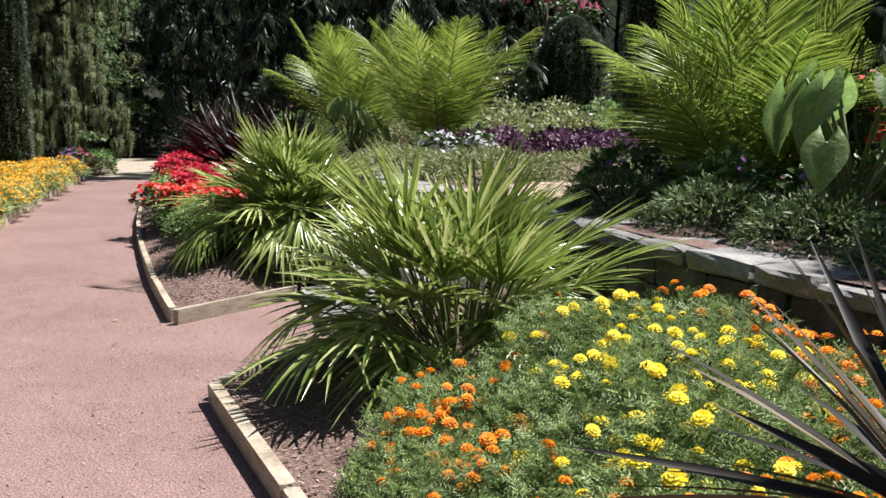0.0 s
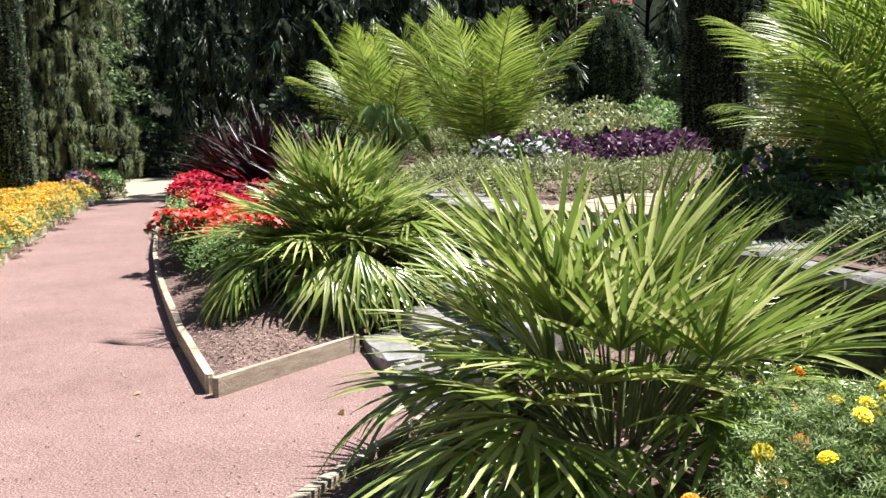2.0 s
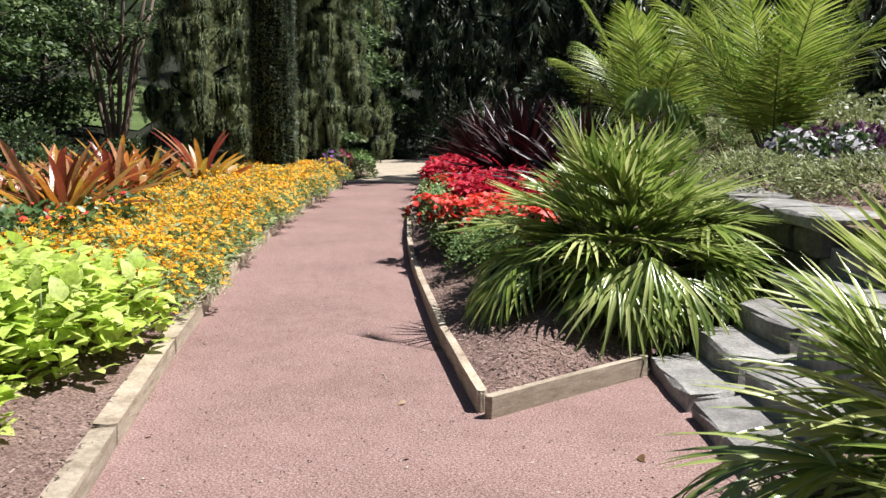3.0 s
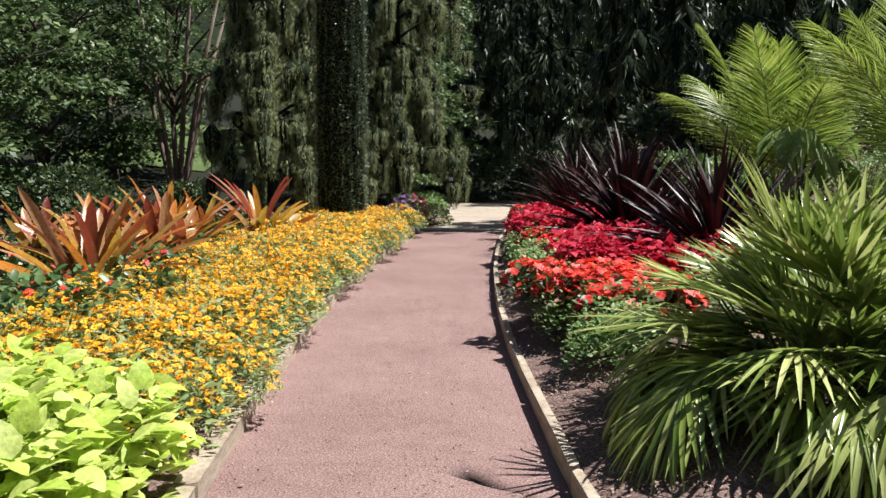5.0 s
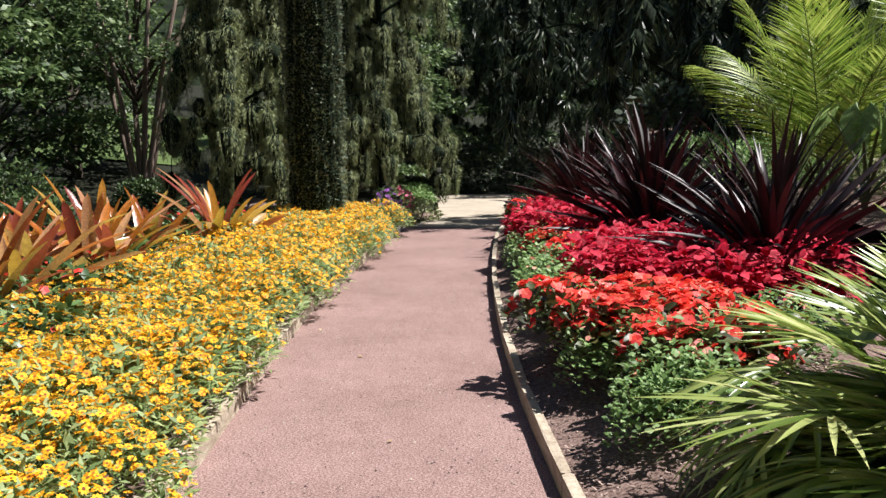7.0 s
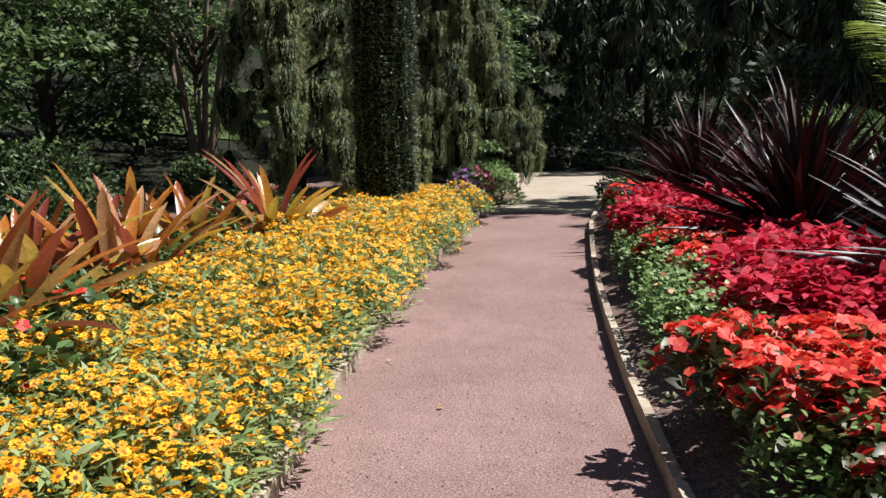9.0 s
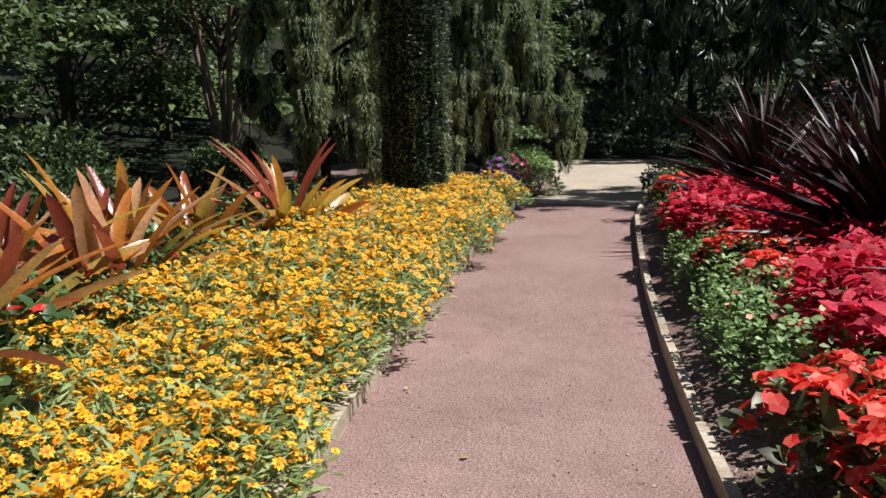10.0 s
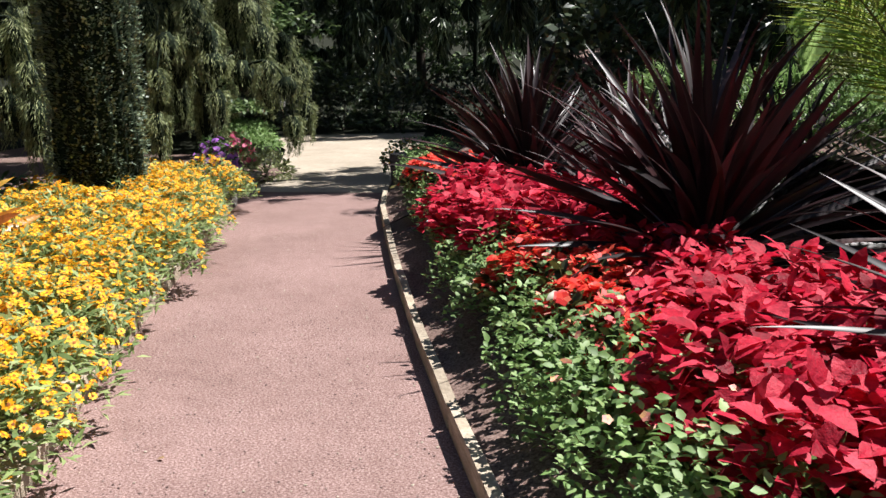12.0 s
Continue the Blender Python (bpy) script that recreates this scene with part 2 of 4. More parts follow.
def stamp(name, template, origins, mats, scales, mat, smooth=True, widths=None, fold=0.0):
    """One mesh of many copies of a small template (verts, faces)."""
    tv, tf = np.asarray(template[0], float), template[1]
    n, k = len(origins), len(tv)
    sc = np.asarray(scales, float).reshape(-1, 1) * np.ones((n, 3))
    if widths is not None:
        sc[:, 1] = widths
    local = tv[None] * sc[:, None, :]
    local[:, :, 2] += fold * np.abs(local[:, :, 1])
    v = np.einsum("nij,nkj->nki", mats, local) + np.asarray(origins)[:, None, :]
    me = bpy.data.meshes.new(name)
    sizes = [len(f) for f in tf]
    loops = np.concatenate([np.asarray(f) for f in tf])
    all_loops = (loops[None] + (np.arange(n) * k)[:, None]).ravel()
    starts = np.concatenate([[0], np.cumsum(sizes)[:-1]])
    all_starts = (starts[None] + (np.arange(n) * len(loops))[:, None]).ravel()
    me.vertices.add(n * k)
    me.vertices.foreach_set("co", v.astype(np.float32).ravel())
    me.loops.add(len(all_loops))
    me.loops.foreach_set("vertex_index", all_loops.astype(np.int32))
    me.polygons.add(n * len(tf))
    me.polygons.foreach_set("loop_start", all_starts.astype(np.int32))
    me.update(calc_edges=True)
    me.materials.append(mat)
    if smooth:
        me.shade_smooth()
    return me


def strip(n, width, droop=0.0):
    """A blade from 0 to 1 along x with a middle rib, bending down by droop. width: a function of 0..1."""
    v, f = [], []
    for i in range(n + 1):
        t = i / n
        w, z = width(t), -droop * t * t
        v += [(t, -w, z), (t, 0, z), (t, w, z)]
    for i in range(n):
        a = i * 3
        f += [(a, a + 1, a + 4, a + 3), (a + 1, a + 2, a + 5, a + 4)]
    return v, f


OVATE = ([(0, 0, 0), (0.35, -0.30, 0.07), (0.42, 0, 0), (0.35, 0.30, 0.07), (0.75, -0.2, 0.02), (0.78, 0, -0.04), (0.75, 0.2, 0.02), (1, 0, -0.12)],
         [(0, 2, 1), (0, 3, 2), (1, 2, 5, 4), (2, 3, 6, 5), (4, 5, 7), (5, 6, 7)])
SMALL = ([(0, 0, 0), (0.5, -0.28, 0.05), (0.5, 0.28, 0.05), (1, 0, -0.05)], [(0, 2, 1), (1, 2, 3)])
LANCE = ([(0, 0, 0), (0.45, -0.13, 0.04), (0.45, 0.13, 0.04), (1, 0, -0.10)], [(0, 2, 1), (1, 2, 3)])
NEEDLE = ([(0, 0, 0), (0.5, -0.12, 0.04), (0.5, 0.12, 0.04), (1, 0, -0.04)], [(0, 2, 1), (1, 2, 3)])


COLEUS_LEAF = ([(0, 0, 0), (0.15, -0.24, 0.05), (0.18, 0, 0.01), (0.15, 0.24, 0.05), (0.4, -0.36, 0.03), (0.45, 0, -0.03), (0.4, 0.36, 0.03), (0.5, -0.30, 0.0), (0.5, 0.30, 0.0),
                (0.72, -0.24, -0.06), (0.75, 0, -0.11), (0.72, 0.24, -0.06), (1, 0, -0.24)],
               [(0, 2, 1), (0, 3, 2), (1, 2, 5, 4), (2, 3, 6, 5), (4, 5, 7), (5, 6, 8), (7, 5, 10, 9), (5, 8, 11, 10), (9, 10, 12), (10, 11, 12)])


def random_dirs(n, low=-1.0, high=1.0):
    z = rng.uniform(low, high, n)
    a = rng.uniform(0, 2 * math.pi, n)
    r = np.sqrt(np.maximum(0, 1 - z * z))
    return np.stack([r * np.cos(a), r * np.sin(a), z], 1)


def tube(points, radii, sides=6):
    """Verts and faces of a round limb through points."""
    pts = np.asarray(points, float)
    d = np.gradient(pts, axis=0)
    m = frames_along(d, (0.31, 0.17, 0.93))
    a = np.arange(sides) * 2 * math.pi / sides
    v = []
    for i in range(len(pts)):
        v += list(pts[i] + radii[i] * (np.cos(a)[:, None] * m[i][:, 1] + np.sin(a)[:, None] * m[i][:, 2]))
    f = [(i * sides + j, i * sides + (j + 1) % sides, (i + 1) * sides + (j + 1) % sides, (i + 1) * sides + j)
         for i in range(len(pts) - 1) for j in range(sides)]
    f.append(tuple(range(len(v) - sides, len(v))))
    return v, f


def joined(pieces):
    v, f = [], []
    for pv, pf in pieces:
        o = len(v)
        v += list(pv)
        f += [tuple(i + o for i in q) for q in pf]
    return v, f


def along(points, step):
    """Points at even steps on a polyline, and their directions."""
    p = np.asarray(points, float)
    seg = np.linalg.norm(np.diff(p, axis=0), axis=1)
    s = np.concatenate([[0], np.cumsum(seg)])
    q = np.linspace(0, s[-1], max(2, int(round(s[-1] / step)) + 1))
    xy = np.stack([np.interp(q, s, p[:, k]) for k in range(p.shape[1])], 1)
    return xy, unit(np.gradient(xy, axis=0))


def loft(a, b, n, m, height):
    """A sheet between two polylines; height(x, y, u) with u from 0 at a to 1 at b."""
    def spread(p):
        p = np.asarray(p, float)
        s = np.concatenate([[0], np.cumsum(np.linalg.norm(np.diff(p, axis=0), axis=1))])
        q = np.linspace(0, s[-1], n)
        return np.stack([np.interp(q, s, p[:, 0]), np.interp(q, s, p[:, 1])], 1)
    pa, pb = spread(a), spread(b)
    v = []
    for i in range(n):
        for j in range(m):
            u = j / (m - 1)
            x, y = pa[i] * (1 - u) + pb[i] * u
            v.append((x, y, height(x, y, u)))
    f = [(i * m + j, (i + 1) * m + j, (i + 1) * m + j + 1, i * m + j + 1) for i in range(n - 1) for j in range(m - 1)]
    return v, f


def lump(x, y, z=0.0, s=1.0):
    return noise.noise(Vector((x * s, y * s, z)))


# ---- plan ----
RIGHT = [(-2.72, 9.17), (-3.13, 9.93), (-3.83, 11.41), (-4.22, 12.23), (-4.67, 13.27), (-5.15, 14.46), (-5.68, 15.85), (-6.28, 17.55), (-6.95, 19.6), (-7.40, 21.4), (-7.7, 23.2)]
LEFT = [(-1.6, 3.4), (-2.85, 6.0), (-3.45, 7.25), (-3.80, 7.95), (-4.21, 8.78), (-4.82, 10.0), (-5.54, 11.6), (-6.12, 12.93), (-6.75, 14.5), (-7.28, 16.0), (-8.0, 18.2), (-8.85, 20.75)]
NEAR = [(1.6, 2.2), (0.3, 3.9), (-0.55, 5.2), (-1.37, 6.63), (-1.95, 7.65)]
WALL = [(2.6, 4.3), (1.35, 6.25), (0.78, 7.30), (0.42, 7.98), (0.12, 8.75), (-0.35, 9.85)]
WALL_2 = [(-1.2, 10.72), (-1.75, 11.85), (-2.35, 13.4)]
RIM = WALL_2 + [(-3.2, 16.0), (-3.9, 18.5), (-4.9, 21.0), (-5.8, 23.2)]


def terrace_z(x, y):
    return 0.72 + 0.012 * max(0, y - 10) + 0.11 * max(0, y - 18) * (1 if y < 24 else 6 / (y - 18)) + 0.02 * lump(x, y, 3.0, 1.3)


def off_line(x, y, line):
    """The distance from a point to a polyline."""
    p, best = np.array((x, y)), 1e9
    for a, b in zip(line[:-1], line[1:]):
        a, d = np.array(a), np.array(b) - np.array(a)
        t = min(1, max(0, (p - a) @ d / (d @ d)))
        best = min(best, float(np.linalg.norm(p - a - t * d)))
    return best


def right_bed_z(x, y, u):
    d = off_line(x, y, [(-2.09, 10.07)] + RIGHT)
    return 0.06 + 0.27 * min(1, d / 0.9) + (0.015 if d > 0.06 else 0) * lump(x, y, 1.0, 4)


def left_bed_z(x, y, u):
    return 0.05 + 0.12 * min(1, u * 4) + 0.015 * lump(x, y, 2.0, 4)


def near_bed_z(x, y, u):
    d = off_line(x, y, NEAR + [(-1.62, 8.35), (-1.53, 8.68)])
    return 0.06 + 0.17 * min(1, max(0, d - 0.25) / 0.9) + (0.012 if d > 0.08 else 0) * lump(x, y, 5.0, 5)


# ---- ground ----
def far_z(x, y):
    d = max(0, math.hypot(x + 4, y - 13) - 13)
    west = min(1, max(0, (-13 - x) / 5))
    return -0.04 + (0.12 * west * min(1, d / 8) + 0.03 * (1 - west) * min(1, max(0, d - 12) / 8)) * d


gx = np.concatenate([[-900, -300, -120], np.linspace(-70, 60, 66), [120, 300, 900]])
gy = np.concatenate([[-900, -300, -90], np.linspace(-30, 90, 61), [150, 300, 900]])
gv = [(x, y, min(far_z(x, y), 5.0)) for x in gx for y in gy]
gf = [(i * len(gy) + j, (i + 1) * len(gy) + j, (i + 1) * len(gy) + j + 1, i * len(gy) + j + 1) for i in range(len(gx) - 1) for j in range(len(gy) - 1)]
tagged(new("ground", mesh_of("ground", gv, gf, M_FLOOR)), "leaf-littered woodland ground coloured near-black for the shade under trees", "ground", kind="structure")

path_left = [(-1.8, -6), (-1.7, 0)] + [(x - 0.12, y) for x, y in LEFT] + [(-9.0, 21.3)]
path_right = [(4.2, -6), (2.4, 3), (0.2, 6.2), (-0.6, 9.3), (-1.7, 10.4)] + [(x + 0.25, y) for x, y in RIGHT[1:-1]]
tagged(new("pavement", mesh_of("path", *loft(path_left, path_right, 90, 12, lambda x, y, u: 0.0022 * lump(x, y, 0, 1.5)), M_PATH)),
       "reddish-brown compacted grit garden path", "path", kind="structure")
sand_a = [(-8.9, 20.75), (-9.1, 22.2), (-10.3, 25.5), (-11.8, 28.0)]
sand_b = [(-7.0, 20.95), (-7.3, 22.5), (-8.0, 25.2), (-8.8, 29.3)]
tagged(new("pavement_pale", mesh_of("gravel", *loft(sand_a, sand_b, 30, 8, lambda x, y, u: 0.008 + max(0, far_z(x, y) + 0.04) + 0.004 * lump(x, y, 0, 1.5)), M_SAND)),
       "pale sunlit gravel drive beyond the path", "gravel", kind="structure")
lawn = [(x, y) for x, y in ((-18.5, 27), (-20, 31), (-22.5, 37))]
lawn_b = [(-22.5, 25.5), (-26, 31), (-30, 37)]
tagged(new("lawn", mesh_of("lawn", *loft(lawn, lawn_b, 14, 10, lambda x, y, u: min(far_z(x, y), 5.0) + 0.05), M_LAWN)),
       "mown sunlit green lawn on a slope", "lawn", kind="structure")

left_in = [(x - 5.0, y + 1.2) for x, y in LEFT]
tagged(new("ground_left_bed", mesh_of("bed", *loft([(x - 0.04, y) for x, y in LEFT] + [(-9.0, 22.5)], left_in + [(-14, 24)], 80, 26, left_bed_z), M_MULCH)),
       "dark bark mulch of the flower bed", "soil", kind="structure")
rim_bed = [(-2.09, 10.07), (-1.55, 10.9)] + [(x - 0.02, y) for x, y in RIM[1:]]
tagged(new("ground_right_bed", mesh_of("bed", *loft([(x + 0.02, y + 0.02) for x, y in RIGHT], rim_bed, 90, 22, right_bed_z), M_MULCH)),
       "brown shredded bark mulch of the curved bed", "soil", kind="structure")
near_in = [(3.4, 3.4), (1.45, 6.2), (0.85, 7.3), (0.2, 8.75), (-0.3, 9.7), (-1.5, 8.75)]
tagged(new("ground_near_bed", mesh_of("bed", *loft([(x + 0.03, y) for x, y in NEAR] + [(-1.72, 8.15), (-1.52, 8.72)], near_in, 60, 20, near_bed_z), M_MULCH)),
       "brown shredded bark mulch of the marigold bed", "soil", kind="structure")
front = WALL + RIM
rear = [(16, -2), (16, 3), (16, 8), (15, 12), (14, 16), (13, 20), (10, 25), (3, 29), (-4, 29)]
tagged(new("ground_terrace", mesh_of("terrace", *loft([(x + 0.1, y) for x, y in front], rear, 90, 40, lambda x, y, u: terrace_z(x, y)), M_MULCH)),
       "shaded mulch of the raised terrace bed", "soil", kind="structure")


# ---- edging, wall, steps ----
def block(name, corners, z0, z1, mat, parent, wobble=0.01, top_in=0.01, label=""):
    """A worn block on four ground corners: a bevelled top and bottom, slightly uneven."""
    c = np.asarray(corners, float)
    mid = c.mean(axis=0)
    rings = []
    h = z1 - z0
    for z, k in ((z0, top_in), (z0 + min(0.02, h * 0.2), 0), (z1 - min(0.018, h * 0.2), 0), (z1, top_in)):
        ring = []
        for i in range(4):
            a, b = c[i], c[(i + 1) % 4]
            for t in (0.0, 0.33, 0.67):
                q = a * (1 - t) + b * t
                q = q + (mid - q) / max(1e-6, np.linalg.norm(mid - q)) * (k + (0.012 if t == 0 else 0))
                ring.append((q[0] + rng.uniform(-wobble, wobble), q[1] + rng.uniform(-wobble, wobble), z + rng.uniform(-wobble, wobble) * 0.6))
        rings.append(ring)
    v = [p for r in rings for p in r]
    f = [(r * 12 + i, r * 12 + (i + 1) % 12, (r + 1) * 12 + (i + 1) % 12, (r + 1) * 12 + i) for r in range(3) for i in range(12)]
    f += [tuple(range(36, 48)), tuple(range(11, -1, -1))]
    return part(name, mesh_of(name, v, f, mat, False), parent, label)


def boards(points, width, h, step, parent, name="board", side=1, z0=-0.03):
    p, _ = along(points, step)
    for a, b in zip(p[:-1], p[1:]):
        d = unit(b - a)
        n = np.array((d[1], -d[0])) * side
        a2, b2 = a + d * 0.004, b - d * 0.004
        top = h + rng.uniform(-0.006, 0.006)
        block(name, [a2, b2, b2 + n * width, a2 + n * width], z0, top, M_TIMBER, parent, 0.003, 0.004)


edging = thing("timber_edging", (0, 0, 0), "weathered pale timber boards edging the curved bed", "edging", "bed edgings", "structure")
boards(RIGHT, 0.045, 0.10, 1.25, edging)
boards([(-2.685, 9.13), (-2.09, 10.05)], 0.045, 0.10, 2, edging, side=1)
edging_l = thing("timber_edging", (0, 0, 0), "weathered pale timbers edging the zinnia bed", "edging", "bed edgings", "structure")
boards(LEFT[:-1] + [(-8.5, 19.7)], 0.10, 0.09, 1.35, edging_l, side=-1)
edging_n = thing("timber_edging", (0, 0, 0), "weathered pale timber boards edging the marigold bed", "edging", "bed edgings", "structure")
boards(NEAR, 0.06, 0.10, 1.3, edging_n, side=1)
boards([(-1.95, 7.69), (-1.62, 8.35), (-1.53, 8.68)], 0.05, 0.10, 1.3, edging_n, side=1)


def dry_wall(points, z0, z1, thick, label, course=0.16):
    wall = thing("stone_wall", (0, 0, 0), label, "wall", "dry stone walls", "structure")
    z = z0
    while z < z1 - 0.09:
        h = min(course * rng.uniform(0.85, 1.2), z1 - 0.07 - z)
        p, _ = along(points, 0.02)
        i = int(rng.uniform(0, 12))
        while i < len(p) - 6:
            k = min(len(p) - 1, i + int(rng.uniform(14, 30)))
            a, b = p[i], p[k]
            d = unit(b - a)
            n = np.array((d[1], -d[0]))
            f0 = rng.uniform(-0.02, 0.02)
            block("stone", [a + n * f0 + d * 0.004, b + n * f0 - d * 0.004, b + n * thick, a + n * thick], z + 0.003, z + h - 0.004, M_STONE, wall, 0.008, 0.012)
            i = k
        z += h
    p, _ = along(points, 0.02)
    i = 0
    while i < len(p) - 6:
        k = min(len(p) - 1, i + int(rng.uniform(16, 34)))
        a, b = p[i], p[k]
        d = unit(b - a)
        n = np.array((d[1], -d[0]))
        block("cap_stone", [a - n * 0.03 + d * 0.006, b - n * 0.03 - d * 0.006, b + n * (thick + 0.08), a + n * (thick + 0.08)], z, z1 + rng.uniform(0, 0.025), M_CAP, wall, 0.012, 0.014)
        i = k
    return wall


dry_wall(WALL, 0.02, 0.71, 0.34, "dry-laid grey stone retaining wall with pale flat cap stones")
dry_wall(WALL_2, 0.05, 0.76, 0.34, "dry-laid grey stone wall beside the garden steps")

steps = thing("stone_steps", (0, 0, 0), "rough grey stone slab steps climbing between the beds", "steps", kind="structure")
step_z = (0.07, 0.18, 0.32, 0.46, 0.60, 0.73)
for k, z in enumerate(step_z):
    l0, r0 = np.array((-2.07, 10.10)) + k * np.array((0.20, 0.23)), np.array((-1.53, 8.72)) + k * np.array((0.235, 0.235))
    depth = np.array((0.42, 0.34)) if k < 5 else np.array((0.6, 0.9))
    mid1, mid2 = l0 * 0.55 + r0 * 0.45, l0 * 0.52 + r0 * 0.48
    for a, b in ((l0, mid1), (mid2, r0)):
        block("slab", [a, b, b + depth, a + depth], z - 0.17, z + rng.uniform(-0.01, 0.01), M_CAP, steps, 0.012, 0.012)
landing = thing("paved_landing", (0, 0, 0), "tan paving slabs at the head of the steps", "paving", kind="structure")
for i in range(4):
    for j in range(3):
        o = np.array((-1.0, 10.75)) + i * np.array((0.42, -0.28)) + j * np.array((0.32, 0.46))
        block("slab", [o, o + (0.41, -0.27), o + (0.72, 0.18), o + (0.31, 0.45)], 0.62, 0.775, M_PAVER, landing, 0.004, 0.006)


# ---- fan palms ----
def fan_palm(at, leaves, reach, tall, seed, label, fall, nod, blades, blade_w, sweep):
    """A clump of split fans: each leaf a stalk and one flat fan of ribbed blades, the outer ones hanging."""
    global rng
    rng = np.random.default_rng(seed)
    root = thing("fan_palm", at, label, "palm", "needle palms")
    wide = lambda t: 0.5 * (0.3 + 0.7 * math.sin(min(1, t * 1.9 + 0.2) * math.pi / 2)) * (1 - t ** 3.2) + 0.02
    stiff, limp = strip(5, wide, 0.10), strip(6, wide, 0.36)
    for i in range(leaves):
        q = (i + 0.5) / leaves
        az = i * 2.39996 + rng.uniform(-0.35, 0.35)
        elev = math.radians(84 - sweep * q ** 1.05 + rng.uniform(-10, 10))
        stalk = (tall * (0.58 - 0.1 * q) if q < 0.55 else reach * 0.62) * rng.uniform(0.45, 1.05)
        h = np.array((math.cos(az), math.sin(az), 0))
        start = h * rng.uniform(0.02, 0.18) + (0, 0, 0.02)
        lift = max(elev, math.radians(28))
        d0 = h * math.cos(lift) + np.array((0, 0, math.sin(lift)))
        d1 = h * math.cos(elev) + np.array((0, 0, math.sin(elev)))
        turned = elev - math.radians(nod) * rng.uniform(0.5, 1.3)
        pts = [start]
        for k in range(5):
            pts.append(pts[-1] + unit(d0 * (1 - k / 5) + d1 * (k / 5 + 0.2)) * stalk / 5)
        tip = np.array(pts[-1])
        leaf = part("leaf", mesh_of("stalk", *tube(pts, np.linspace(0.008, 0.005, 6), 4), M_FANSTEM), root)
        d1 = unit(h * math.cos(turned) + np.array((0, 0, math.sin(turned))) + rng.normal(0, 0.18, 3))
        n = int(rng.integers(12, 17))
        side = np.cross(d1, (0, 0, 1.0))
        side = unit(side) if np.linalg.norm(side) > 0.05 else np.array((-h[1], h[0], 0))
        nrm = np.cross(side, d1)
        half = math.radians(rng.uniform(32, 60) + nod * 0.4 if q < 0.4 else rng.uniform(52, 92))
        ang = np.linspace(-half, half, n) + rng.normal(0, 0.04, n)
        cup = rng.uniform(0.0, 0.25)
        dirs = np.cos(ang)[:, None] * d1 + np.sin(ang)[:, None] * side + (cup * np.abs(np.sin(ang)))[:, None] * nrm + rng.normal(0, 0.03, (n, 3))
        dirs[:, 2] -= fall * q * q
        length = reach * blades * rng.uniform(0.82, 1.1) * (1 - 0.2 * (np.abs(ang) / half) ** 2) * rng.uniform(0.93, 1.05, n)
        mats = frames_along(dirs, nrm, rng.normal(0, 0.16, n))
        part("fan_blade", stamp("fan_blade", limp if q > 0.5 else stiff, np.repeat(tip[None], n, 0), mats, length, M_FAN, True, rng.uniform(0.8, 1.2, n) * blade_w, 0.5), leaf)
    return root


fan_palm((-0.77, 8.05, 0.13), 112, 1.08, 1.28, 11, "bushy needle palm with stiff narrow green fan leaves in mulch", 0.32, 14, 0.47, 0.023, 90)
fan_palm((-2.34, 10.98, 0.25), 185, 1.13, 1.22, 12, "large dense needle palm with drooping green fan leaves", 0.42, 28, 0.41, 0.026, 102)


# ---- feather palms ----
def feather_palm(at, fronds, length, seed, label, spread=75, upright=82, mat=None):
    global rng
    rng = np.random.default_rng(seed)
    mat = mat or M_FEATHER
    root = thing("feather_palm", at, label, "palm", "feather palms")
    blade = strip(4, lambda t: 0.5 * math.sin(min(1, t * 2.5 + 0.2) * math.pi / 2) * (1 - t ** 2.5) + 0.01, 0.26)
    for i in range(fronds):
        q = (i + 0.5) / fronds
        az = i * 2.39996 + rng.uniform(-0.25, 0.25)
        e0 = math.radians(upright - spread * 0.6 * q + rng.uniform(-5, 5))
        bend = math.radians(10 + 38 * q + rng.uniform(-8, 10))
        L = length * rng.uniform(0.8, 1.08)
        h = np.array((math.cos(az), math.sin(az), 0))
        n = 22
        pts, p = [], h * 0.05
        for s in range(n):
            e = e0 - bend * (s / n) ** 1.6
            pts.append(p)
            p = p + (h * math.cos(e) + np.array((0, 0, math.sin(e)))) * L / n
        pts = np.array(pts)
        frond = part("frond", mesh_of("rachis", *tube(pts, np.linspace(0.014, 0.003, n), 4), M_FANSTEM), root)
        m = 64
        t = np.linspace(0.2, 0.995, m)
        idx = t * (n - 1)
        o = np.stack([np.interp(idx, np.arange(n), pts[:, k]) for k in range(3)], 1)
        dd = np.gradient(pts, axis=0)
        d = unit(np.stack([np.interp(idx, np.arange(n), dd[:, k]) for k in range(3)], 1))
        side = np.array((-h[1], h[0], 0))
        nrm = np.cross(d, side)
        nrm = nrm * np.sign(nrm[:, 2:3] + 1e-6)
        ln = 0.50 * L ** 0.3 * np.sin(np.clip((t - 0.1) / 0.9, 0, 1) ** 0.7 * math.pi * 0.86 + 0.2)
        dirs, org, lens, ups = [], [], [], []
        for s in (-1, 1):
            a = np.radians(74 - 40 * t)
            dirs.append(np.cos(a)[:, None] * d + s * np.sin(a)[:, None] * side + nrm * (0.22 - 0.3 * q) + rng.normal(0, 0.045, (m, 3)))
            org.append(o)
            lens.append(ln * rng.uniform(0.88, 1.08, m))
            ups.append(nrm)
        dirs, org, lens = np.concatenate(dirs), np.concatenate(org), np.concatenate(lens)
        mats = frames_along(dirs, np.concatenate(ups), rng.normal(0, 0.12, len(dirs)))
        part("frond_blade", stamp("frond_blade", blade, org, mats, lens, mat, True, np.full(len(org), 0.018), 0.3), frond)
    return root


